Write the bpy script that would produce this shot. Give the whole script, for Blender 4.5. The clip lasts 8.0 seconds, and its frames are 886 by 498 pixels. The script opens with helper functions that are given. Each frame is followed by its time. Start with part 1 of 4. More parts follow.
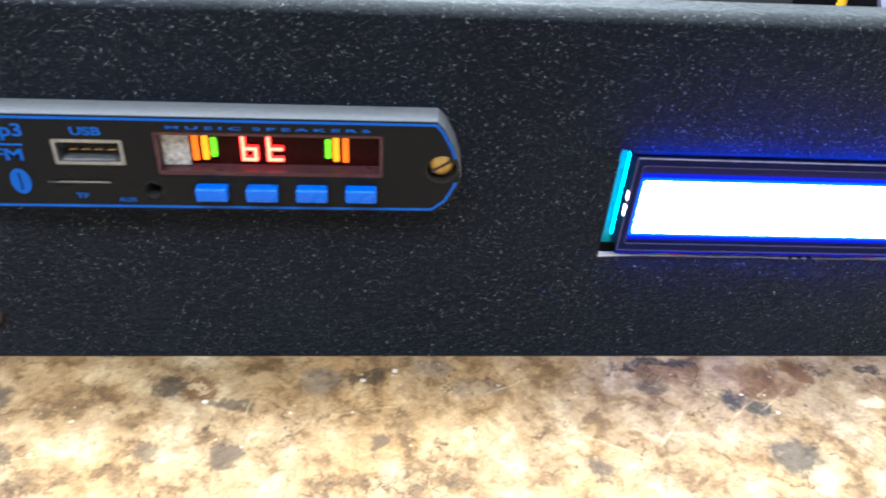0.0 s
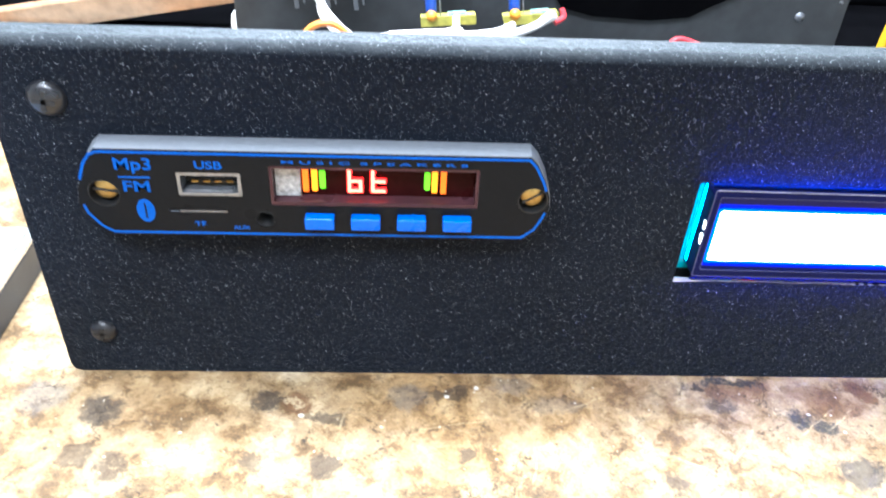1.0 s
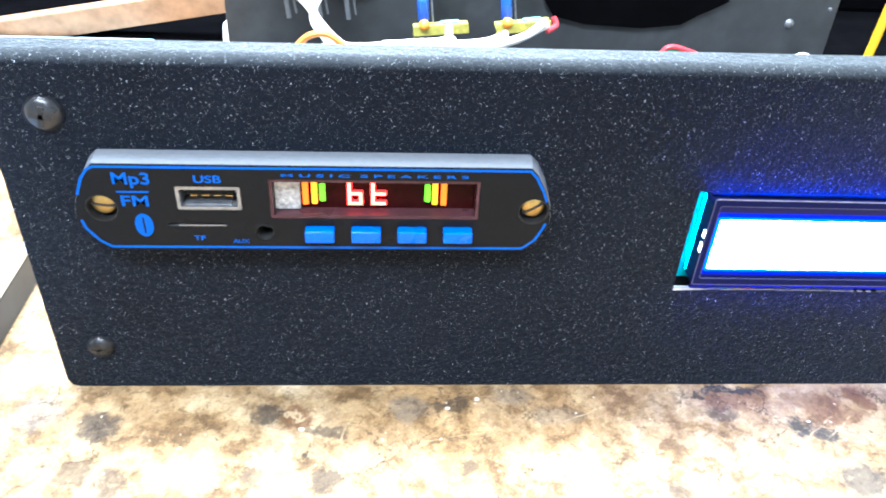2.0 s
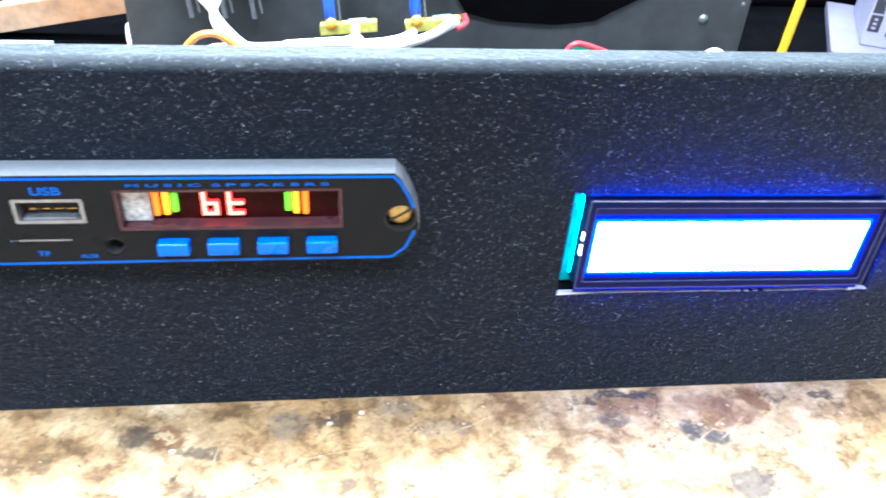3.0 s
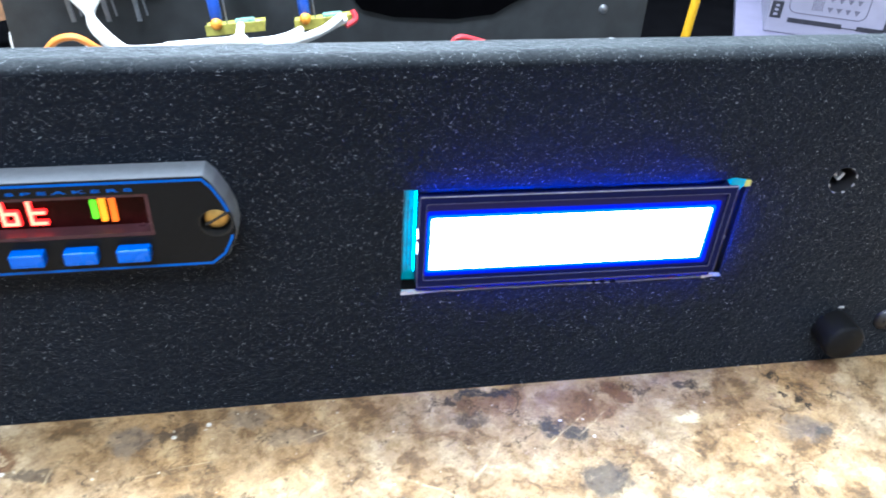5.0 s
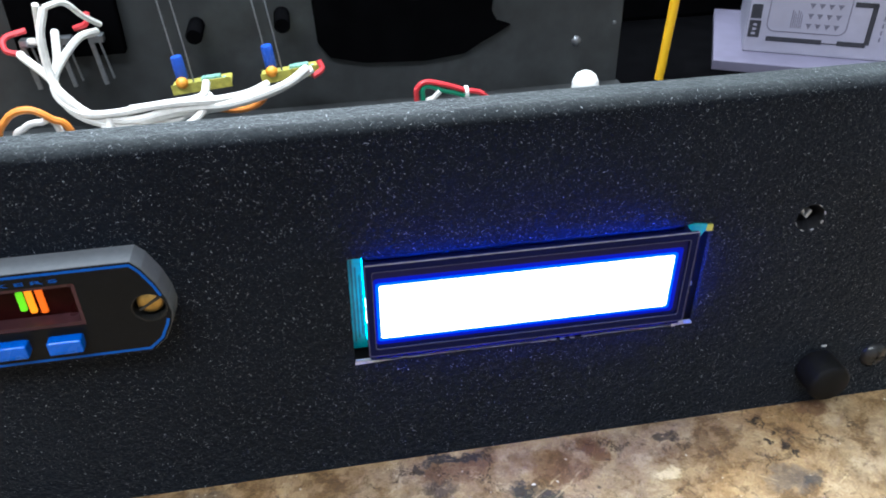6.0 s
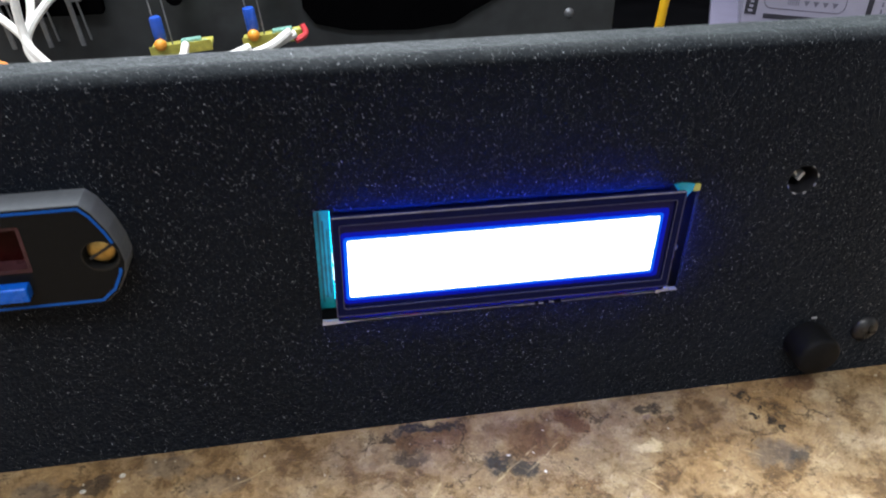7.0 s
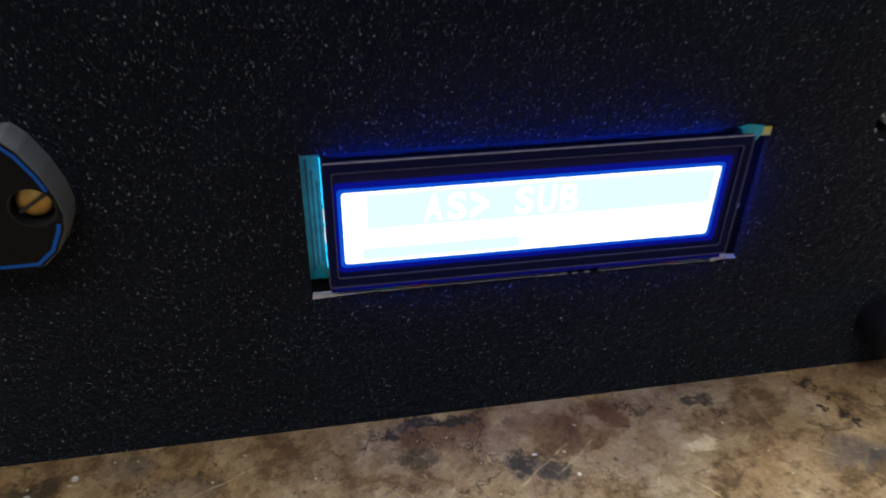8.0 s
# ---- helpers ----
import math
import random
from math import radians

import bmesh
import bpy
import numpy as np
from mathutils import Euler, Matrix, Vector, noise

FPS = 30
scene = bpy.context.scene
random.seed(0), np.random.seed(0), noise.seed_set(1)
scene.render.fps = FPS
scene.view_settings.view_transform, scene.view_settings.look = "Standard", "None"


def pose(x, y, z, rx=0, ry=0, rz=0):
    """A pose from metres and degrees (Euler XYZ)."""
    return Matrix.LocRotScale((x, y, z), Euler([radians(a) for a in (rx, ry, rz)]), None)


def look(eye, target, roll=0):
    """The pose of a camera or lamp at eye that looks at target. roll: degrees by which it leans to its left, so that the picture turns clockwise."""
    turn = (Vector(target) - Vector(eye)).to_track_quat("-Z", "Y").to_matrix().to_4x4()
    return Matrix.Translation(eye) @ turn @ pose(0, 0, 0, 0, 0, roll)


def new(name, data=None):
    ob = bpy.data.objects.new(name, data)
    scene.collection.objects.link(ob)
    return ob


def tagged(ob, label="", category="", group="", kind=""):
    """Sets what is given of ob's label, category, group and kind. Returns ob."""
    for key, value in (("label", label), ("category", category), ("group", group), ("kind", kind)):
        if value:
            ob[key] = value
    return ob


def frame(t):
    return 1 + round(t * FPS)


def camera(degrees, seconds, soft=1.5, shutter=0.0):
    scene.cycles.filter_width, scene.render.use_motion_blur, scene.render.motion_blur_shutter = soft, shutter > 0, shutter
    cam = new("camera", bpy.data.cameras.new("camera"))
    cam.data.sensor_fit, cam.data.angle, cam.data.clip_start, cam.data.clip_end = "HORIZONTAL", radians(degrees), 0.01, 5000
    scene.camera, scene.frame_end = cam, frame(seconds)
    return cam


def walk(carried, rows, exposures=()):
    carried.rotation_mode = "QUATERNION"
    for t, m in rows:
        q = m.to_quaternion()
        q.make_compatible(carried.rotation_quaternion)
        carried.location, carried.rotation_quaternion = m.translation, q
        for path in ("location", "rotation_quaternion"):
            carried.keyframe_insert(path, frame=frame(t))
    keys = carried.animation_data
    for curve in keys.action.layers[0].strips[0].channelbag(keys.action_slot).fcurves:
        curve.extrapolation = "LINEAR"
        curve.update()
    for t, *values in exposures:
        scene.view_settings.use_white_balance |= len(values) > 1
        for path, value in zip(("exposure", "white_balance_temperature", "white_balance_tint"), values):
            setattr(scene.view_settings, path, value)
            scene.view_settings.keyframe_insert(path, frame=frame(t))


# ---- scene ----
cam = camera(58.1, 8.0, soft=1.85, shutter=0.75)
PATH = [
    (0, (-0.05695, -0.14335, 0.14095), (-0.04865, -0.06370, 0.08105), 4.0),
    (0.5, (-0.06545, -0.14555, 0.14170), (-0.05890, -0.06585, 0.08160), 3.9),
    (1, (-0.07245, -0.14975, 0.14950), (-0.06705, -0.06910, 0.09060), 3.1),
    (1.2, (-0.07220, -0.15020, 0.15010), (-0.06735, -0.06905, 0.09185), 2.8),
    (2.3, (-0.07565, -0.14580, 0.14995), (-0.06635, -0.06500, 0.09180), 3.9),
    (2.5, (-0.07015, -0.14315, 0.14870), (-0.05905, -0.06305, 0.08985), 4.5),
    (3, (-0.05470, -0.14260, 0.14835), (-0.04295, -0.06210, 0.09020), 3.8),
    (3.5, (-0.04460, -0.14410, 0.14945), (-0.03220, -0.06360, 0.09140), 3.5),
    (4, (-0.03540, -0.14410, 0.14765), (-0.02195, -0.06340, 0.09015), 3.7),
    (5.3, (-0.01737, -0.13921, 0.14633), (-0.00149, -0.05732, 0.08660), 3.0),
    (5.5, (-0.01330, -0.13740, 0.14260), (0.00185, -0.05695, 0.08510), 2.7),
    (5.6, (-0.01421, -0.13813, 0.14417), (0.00152, -0.05562, 0.08736), 1.9),
    (5.7, (-0.01327, -0.13470, 0.14741), (0.00286, -0.05349, 0.09092), 1.4),
    (5.8, (-0.01297, -0.13199, 0.15069), (0.00305, -0.05173, 0.09363), 0.9),
    (6, (-0.00890, -0.13365, 0.14990), (0.00505, -0.05165, 0.09440), -1.0),
    (6.2, (-0.00907, -0.13176, 0.15067), (0.00558, -0.05277, 0.09573), -0.7),
    (6.5, (-0.00710, -0.13785, 0.15100), (0.00690, -0.05650, 0.09455), -0.3),
    (6.6, (-0.00740, -0.13583, 0.14901), (0.00722, -0.05566, 0.09169), 0.2),
    (6.7, (-0.00648, -0.13077, 0.14558), (0.00790, -0.05432, 0.08937), 0.7),
    (6.8, (-0.00551, -0.12959, 0.14250), (0.00887, -0.05306, 0.08702), 0.6),
    (7, (-0.00400, -0.13130, 0.13925), (0.01045, -0.05005, 0.08275), 0.3),
    (7.5, (-0.00185, -0.12135, 0.12795), (0.01220, -0.04065, 0.07060), 0.1),
    (8, (-0.00265, -0.11095, 0.11800), (0.01150, -0.03020, 0.06075), 0.2),
]
EXPOSURES = [(0, -0.15, 6000, 11), (0.5, 0.08, 5780, 11), (1, 0.34, 5680, 11), (2.5, 0.68, 5480, 9), (4, 0.38, 5430, 10), (5.5, -0.5, 5650, 9), (6.0, -0.85, 5950, 9), (6.5, -0.95, 6200, 11), (7, -1.27, 6400, 13), (7.5, -1.67, 6500, 13), (8, -2.07, 6500, 13)]
walk(cam, [(t, look(e, g, r)) for t, e, g, r in PATH], EXPOSURES)

# ---- world and lights ----
world = bpy.data.worlds.new("world")
scene.world = world
world.use_nodes = True
world.node_tree.nodes["Background"].inputs[0].default_value = (0.85, 0.92, 1.0, 1)
world.node_tree.nodes["Background"].inputs[1].default_value = 0.25


def area_lamp(name, loc, target, sx, sy, watts, colour):
    data = bpy.data.lights.new(name, "AREA")
    data.shape, data.size, data.size_y, data.energy, data.color = "RECTANGLE", sx, sy, watts, colour
    ob = new(name, data)
    ob.matrix_world = look(loc, target)
    return ob


area_lamp("tube_light_over_bench", (-0.10, 0.32, 1.30), (0.0, 0.0, 0), 1.3, 0.35, 92, (0.90, 0.97, 1.0))
area_lamp("tube_light_in_front", (-0.30, -0.80, 1.35), (0, -0.05, 0), 1.2, 0.14, 42, (0.94, 0.97, 1.0))

# Unseen lamp added behind to brighten the panel's folded top edge.
area_lamp("fill_lamp_behind", (0, 2.32, 0.80), (0, 0, 0.3), 1.6, 0.75, 160, (0.86, 0.94, 1.0))

# ---- materials ----
MM = 0.001


def material(name, colour=(0.5, 0.5, 0.5), rough=0.5, metal=0.0, spec=0.5, coat=0.0):
    m = bpy.data.materials.new(name)
    m.use_nodes = True
    b = m.node_tree.nodes["Principled BSDF"]
    b.inputs["Base Color"].default_value = (*colour, 1)
    b.inputs["Roughness"].default_value = rough
    b.inputs["Metallic"].default_value = metal
    b.inputs["Specular IOR Level"].default_value = spec
    b.inputs["Coat Weight"].default_value = coat
    return m


class Nodes:
    """Short hand for wiring a material's nodes."""

    def __init__(self, m):
        self.m, self.t = m, m.node_tree
        self.bsdf = self.t.nodes["Principled BSDF"]
        self.pos = self.t.nodes.new("ShaderNodeTexCoord").outputs["Object"]

    def add(self, kind, ins=(), **props):
        n = self.t.nodes.new(kind)
        for k, v in props.items():
            if k == "operation":
                n.operation = v
            elif k == "data_type":
                n.data_type = v
            elif k == "blend_type":
                n.blend_type = v
            elif k == "feature":
                n.feature = v
            elif k == "interpolation_type":
                n.interpolation_type = v
        for k, v in dict(ins).items():
            if isinstance(v, bpy.types.NodeSocket):
                self.t.links.new(v, n.inputs[k])
            else:
                n.inputs[k].default_value = v
        return n

    def noise(self, scale, detail=3, rough=0.55, vec=None, dist=0.0):
        return self.add("ShaderNodeTexNoise", {"Vector": vec or self.pos, "Scale": scale, "Detail": detail, "Roughness": rough, "Distortion": dist}).outputs["Fac"]

    def ramp(self, fac, stops):
        n = self.add("ShaderNodeValToRGB", {"Fac": fac})
        e = n.color_ramp.elements
        while len(e) < len(stops):
            e.new(0.5)
        for el, (p, c) in zip(e, stops):
            el.position = p
            el.color = (*c, 1) if len(c) == 3 else c
        return n.outputs["Color"]

    def remap(self, v, a, b, c=0.0, d=1.0):
        return self.add("ShaderNodeMapRange", {"Value": v, "From Min": a, "From Max": b, "To Min": c, "To Max": d}).outputs["Result"]

    def math(self, op, a, b=0.0):
        return self.add("ShaderNodeMath", {0: a, 1: b}, operation=op).outputs[0]

    def mix(self, fac, a, b, blend="MIX"):
        n = self.t.nodes.new("ShaderNodeMixRGB")
        n.blend_type = blend
        for k, v in ((0, fac), (1, a), (2, b)):
            if isinstance(v, bpy.types.NodeSocket):
                self.t.links.new(v, n.inputs[k])
            else:
                n.inputs[k].default_value = v if k == 0 else (*v, 1)
        return n.outputs[0]

    def bump(self, height, strength, distance, normal=None):
        ins = {"Height": height, "Strength": strength, "Distance": distance}
        if normal is not None:
            ins["Normal"] = normal
        return self.add("ShaderNodeBump", ins).outputs["Normal"]

    def out(self, socket, value):
        self.t.links.new(value, self.bsdf.inputs[socket])


def glow(name, colour, strength):
    m = material(name, tuple(0.3 * c for c in colour), 0.4, 0, 0.1)
    b = m.node_tree.nodes["Principled BSDF"]
    b.inputs["Emission Color"].default_value = (*colour, 1)
    b.inputs["Emission Strength"].default_value = strength
    return m


def varied(name, colour, rough=0.5, metal=0.0, spec=0.5, scale=300, amount=0.25, bump=0.0, distance=0.0001):
    """A plain material with mottled colour, uneven gloss and a little relief."""
    m = material(name, colour, rough, metal, spec)
    n = Nodes(m)
    f = n.noise(scale, 4)
    g = n.noise(scale * 0.13, 2)
    lo = tuple(c * (1 - amount) for c in colour)
    hi = tuple(min(1, c * (1 + amount)) for c in colour)
    mid = n.mix(n.remap(f, 0.3, 0.7), lo, hi)
    n.out("Base Color", n.mix(n.remap(g, 0.35, 0.65, 0.0, 0.5), mid, lo))
    n.out("Roughness", n.remap(g, 0.3, 0.7, max(0.05, rough - 0.08), min(1, rough + 0.1)))
    if bump:
        n.out("Normal", n.bump(f, bump, distance))
    return m


def powder_coat():
    """Black textured powder coat: uneven glossy grains on a dull ground, with light painted on its up-facing parts."""
    m = material("black_powder_coat", (0.004, 0.005, 0.008), 0.45, 0, 0.2)
    n = Nodes(m)
    n.bsdf.inputs["Sheen Weight"].default_value = 0.11
    n.bsdf.inputs["Sheen Roughness"].default_value = 0.45
    n.bsdf.inputs["Sheen Tint"].default_value = (0.86, 0.96, 1.0, 1)
    grain = n.math("ADD", n.noise(1150, 3, 0.6), n.math("MULTIPLY", n.noise(520, 2), 0.8))
    big = n.noise(35, 3)
    shift = n.add("ShaderNodeTexNoise", {"Vector": n.pos, "Scale": 1700.0, "Detail": 4.0, "Roughness": 0.7}).outputs["Color"]
    shift = n.add("ShaderNodeVectorMath", {0: shift, "Scale": 0.0017}, operation="SCALE").outputs[0]
    where = n.add("ShaderNodeVectorMath", {0: n.pos, 1: shift}, operation="ADD").outputs[0]
    vor = n.add("ShaderNodeTexVoronoi", {"Vector": where, "Scale": 3000.0, "Randomness": 1.0})
    pick = n.add("ShaderNodeSeparateXYZ", {0: vor.outputs["Color"]})
    size = n.remap(pick.outputs[0], 0.0, 1.0, 0.10, 0.46)
    bead = n.remap(n.math("SUBTRACT", size, vor.outputs["Distance"]), 0.0, 0.20)
    bead = n.math("MULTIPLY", bead, n.remap(pick.outputs[2], 0.10, 0.55))
    ground = n.mix(n.remap(big, 0.3, 0.7), (0.0015, 0.0024, 0.0056), (0.0030, 0.0045, 0.0092))
    # Pale colour on some grains paints in their glints.
    pale = n.mix(n.math("POWER", pick.outputs[1], 6.0), (0.032, 0.038, 0.042), (0.70, 0.74, 0.78))
    # Grey mixed in by upward normal puts overhead light into the colour.
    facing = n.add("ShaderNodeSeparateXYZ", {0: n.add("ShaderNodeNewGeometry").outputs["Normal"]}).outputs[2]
    up_light = n.math("MULTIPLY", n.remap(facing, 0.15, 1.0, 0.0, 0.36), n.remap(n.noise(160, 5), 0.25, 0.65, 0.55, 1.0))
    n.out("Base Color", n.mix(up_light, n.mix(bead, ground, pale), (0.095, 0.105, 0.102)))
    n.out("Metallic", n.math("MULTIPLY", bead, n.math("SUBTRACT", 1.0, up_light)))
    n.out("Specular IOR Level", n.remap(bead, 0.0, 1.0, 0.05, 0.5))
    n.out("Roughness", n.remap(bead, 0.0, 1.0, 0.55, 0.42))
    rough_normal = n.bump(grain, 0.7, 0.0005)
    lean = n.add("ShaderNodeVectorMath", {0: vor.outputs["Color"], 1: (0.5, 0.5, 0.30)}, operation="SUBTRACT").outputs[0]
    lean = n.add("ShaderNodeVectorMath", {0: lean, "Scale": 1.8}, operation="SCALE").outputs[0]
    plain = n.add("ShaderNodeNewGeometry").outputs["Normal"]
    tilted = n.add("ShaderNodeVectorMath", {0: plain, 1: lean}, operation="ADD").outputs[0]
    tilted = n.add("ShaderNodeVectorMath", {0: tilted}, operation="NORMALIZE").outputs[0]
    n.out("Normal", n.mix(bead, rough_normal, tilted))
    return m


def bench_wood():
    """Old scuffed bench top: patchy tan timber with soot, rust, cracks, scratches and flecks of paint."""
    m = material("worn_bench_top", (0.4, 0.28, 0.16), 0.55)
    n = Nodes(m)

    def warped(scale, amount):
        warp = n.add("ShaderNodeTexNoise", {"Vector": n.pos, "Scale": scale, "Detail": 8.0, "Roughness": 0.72}).outputs["Color"]
        off = n.add("ShaderNodeVectorMath", {0: warp, 1: (0.5, 0.5, 0.5)}, operation="SUBTRACT").outputs[0]
        off = n.add("ShaderNodeVectorMath", {0: off, "Scale": amount}, operation="SCALE").outputs[0]
        return n.add("ShaderNodeVectorMath", {0: n.pos, 1: off}, operation="ADD").outputs[0]

    where, frayed = warped(160.0, 0.013), warped(330.0, 0.009)
    fine = n.noise(900, 4, 0.6)
    mid = n.noise(95, 9, 0.70, vec=frayed, dist=0.35)
    broad = n.noise(24, 5, 0.6)
    tan = n.mix(n.remap(broad, 0.38, 0.62), (0.43, 0.285, 0.140), (0.385, 0.295, 0.190))
    pale = n.mix(n.remap(broad, 0.38, 0.62), (0.66, 0.49, 0.265), (0.62, 0.51, 0.36))
    base = n.mix(n.remap(mid, 0.52, 0.66), tan, pale)
    base = n.mix(n.remap(mid, 0.50, 0.43, 0.0, 0.8), base, (0.215, 0.135, 0.062))
    base = n.mix(n.remap(mid, 0.43, 0.36, 0.0, 0.6), base, (0.095, 0.060, 0.030))
    stretched = n.add("ShaderNodeMapping", {"Vector": frayed, "Rotation": (0, 0, 0.25), "Scale": (40, 260, 40)}).outputs[0]
    base = n.mix(n.remap(n.noise(1.0, 5, 0.6, vec=stretched), 0.52, 0.72, 0.0, 0.5), base, (0.55, 0.42, 0.25))
    base = n.mix(n.remap(n.noise(48, 9, 0.76, dist=0.3), 0.56, 0.66, 0.0, 0.38), base, (0.24, 0.125, 0.055))
    base = n.mix(n.remap(n.noise(66, 9, 0.76, dist=0.3), 0.58, 0.67, 0.0, 0.42), base, (0.085, 0.070, 0.058))

    def stains(colour, spots, ground=where):
        out = base
        for x, y, rx, ry, a in spots:
            local = n.add("ShaderNodeVectorMath", {0: ground, 1: (x * MM, y * MM, 0)}, operation="SUBTRACT").outputs[0]
            local = n.add("ShaderNodeVectorMath", {0: local, 1: (1000 / rx, 1000 / ry, 0)}, operation="MULTIPLY").outputs[0]
            d = n.add("ShaderNodeVectorMath", {0: local}, operation="LENGTH").outputs["Value"]
            out = n.mix(n.remap(d, 1.12, 0.72, 0.0, a), out, colour)
        return out

    base = stains((0.20, 0.105, 0.050), [(16, -6, 10, 4, 0.6), (47, -6, 3.2, 2.4, 0.85), (50.5, -9, 3.0, 2.6, 0.85), (42, -13, 7, 3.5, 0.6), (-97, -12, 4, 4, 0.75), (35, -8, 9, 4, 0.5), (109, -3, 6, 3, 0.7), (70, -11, 5, 3, 0.5)])
    base = stains((0.19, 0.18, 0.175), [(-160, -9, 6.5, 5.5, 0.6), (-70, -8, 6, 4, 0.5), (-44, -4, 6, 3, 0.4), (92, -24, 7, 4, 0.5), (-32, -11, 8, 3, 0.35)])
    base = stains((0.055, 0.048, 0.045), [(-144.5, -13, 5.0, 4.6, 0.75), (-104, -10, 4.2, 3.6, 0.8), (-89, -16, 5.5, 2.6, 0.65), (-146, -28, 5, 4, 0.55), (-137, -31, 4, 5, 0.55), (-106, -29, 3, 2, 0.6), (-89, -31, 3.4, 4.5, 0.65),
                                           (-62, -8, 2.2, 2.0, 0.7), (-57, -7, 4.0, 2.2, 0.6), (-56, -27, 3, 3, 0.65), (-8, -36, 4, 3, 0.7), (68, -6, 2.6, 1.3, 0.85), (6, -5, 2.0, 1.4, 0.9), (10, -11, 4.5, 2.2, 0.7)])
    base = stains((0.030, 0.042, 0.055), [(13, -3.2, 5.5, 1.7, 0.9), (20, -2.8, 3.2, 1.4, 0.85), (29, -16, 4.2, 2.6, 0.85), (35, -19.5, 3.4, 2.8, 0.8), (38, -33, 6.5, 5.0, 0.7), (97, -25, 2.6, 2, 0.6)])
    base = stains((0.016, 0.015, 0.015), [(92, -5, 1.5, 1.0, 0.9), (94, -7, 0.9, 0.6, 0.85), (92.4, -12, 0.9, 0.8, 0.9), (96, -14, 1.3, 1.8, 0.95), (97, -17, 0.8, 1.2, 0.95), (99, -12.5, 0.7, 0.5, 0.8), (94.5, -9.5, 0.6, 0.8, 0.9)], frayed)
    base = stains((0.74, 0.62, 0.42), [(64.3, -16.8, 2.8, 1.8, 0.9), (-98.5, -11, 2.2, 0.9, 0.6)])
    base = stains((0.88, 0.86, 0.80), [(32, -14.2, 0.55, 0.32, 0.95), (39, -20, 0.38, 0.42, 0.95), (-60, -8.6, 0.7, 0.6, 0.95), (-52.3, -5.6, 0.7, 0.7, 0.9), (-96, -15, 0.8, 0.6, 0.9)], n.pos)

    scratches = [(-85, -15, 9, 72, 0.35), (12, -24, 14, 52, 0.4), (40, -16, 13, 40, 0.35), (-25, -11, 13, 22, 0.3), (33, -17, 15, 38, 0.35), (-2, -30, 16, -28, 0.45),
                 (60, -26, 10, -50, 0.3), (-40, -30, 11, 80, 0.35), (85, -22, 8, -40, 0.25), (-130, -30, 9, 15, 0.3), (-60, -18, 20, 8, 0.2), (104, -26, 7, 30, 0.25)]
    for x, y, length, turn, w in scratches:
        local = n.add("ShaderNodeVectorMath", {0: n.pos, 1: (x * MM, y * MM, 0)}, operation="SUBTRACT").outputs[0]
        local = n.add("ShaderNodeVectorRotate", {"Vector": local, "Axis": (0, 0, 1), "Angle": -radians(turn)}).outputs[0]
        sep = n.add("ShaderNodeSeparateXYZ", {0: local})
        wob = n.math("MULTIPLY", n.math("SUBTRACT", n.noise(120, 1), 0.5), 0.003)
        across = n.math("ABSOLUTE", n.math("ADD", sep.outputs[1], wob))
        along = n.math("ABSOLUTE", sep.outputs[0])
        f = n.math("MULTIPLY", n.remap(across, w * MM, w * 0.3 * MM), n.remap(along, length * 0.55 * MM, length * 0.35 * MM))
        f = n.math("MULTIPLY", f, n.remap(n.noise(400, 2), 0.3, 0.6, 0.0, 0.7))
        base = n.mix(f, base, (0.70, 0.57, 0.36))
    for turn, off, tone, most in ((0.35, 0.0, (0.72, 0.57, 0.37), 0.6), (-0.6, 3.1, (0.68, 0.53, 0.34), 0.55), (1.3, 7.7, (0.74, 0.60, 0.42), 0.5), (-1.1, 5.2, (0.08, 0.055, 0.035), 0.6), (0.12, 9.4, (0.10, 0.065, 0.04), 0.65)):
        line = n.add("ShaderNodeMapping", {"Vector": where, "Rotation": (0, 0, turn), "Location": (off, off, 0), "Scale": (45, 1100, 1)}).outputs[0]
        thin = n.remap(n.noise(1.0, 2, 0.5, vec=line), 0.66, 0.71)
        thin = n.math("MULTIPLY", thin, n.remap(n.noise(55 + 10 * off, 3), 0.50, 0.62))
        base = n.mix(n.math("MULTIPLY", thin, most), base, tone)
    crack = n.add("ShaderNodeTexVoronoi", {"Vector": where, "Scale": 70.0}, feature="DISTANCE_TO_EDGE").outputs["Distance"]
    crack = n.math("MULTIPLY", n.remap(crack, 0.030, 0.006), n.remap(n.noise(60, 5, 0.7), 0.50, 0.60))
    base = n.mix(n.math("MULTIPLY", crack, 0.85), base, (0.040, 0.027, 0.016))
    worn = n.noise(430, 6, 0.72, vec=where)
    base = n.mix(n.remap(worn, 0.46, 0.36, 0.0, 0.6), base, (0.085, 0.054, 0.026))
    base = n.mix(n.remap(worn, 0.56, 0.68, 0.0, 0.5), base, (0.64, 0.49, 0.29))
    base = n.mix(n.remap(n.noise(420, 2, 0.5), 0.70, 0.76, 0.0, 0.7), base, (0.05, 0.045, 0.04))
    base = n.mix(n.remap(n.noise(520, 1), 0.75, 0.78, 0.0, 0.7), base, (0.85, 0.78, 0.65))
    base = n.mix(n.remap(fine, 0.35, 0.7, 0.0, 0.22), base, (0.17, 0.115, 0.062))
    n.out("Base Color", n.add("ShaderNodeGamma", {"Color": base, "Gamma": 1.27}).outputs[0])
    n.bsdf.inputs["Specular IOR Level"].default_value = 0.3
    n.out("Roughness", n.remap(mid, 0.3, 0.7, 0.46, 0.70))
    n.out("Normal", n.bump(fine, 0.3, 0.0002, n.bump(mid, 0.5, 0.0008)))
    return m


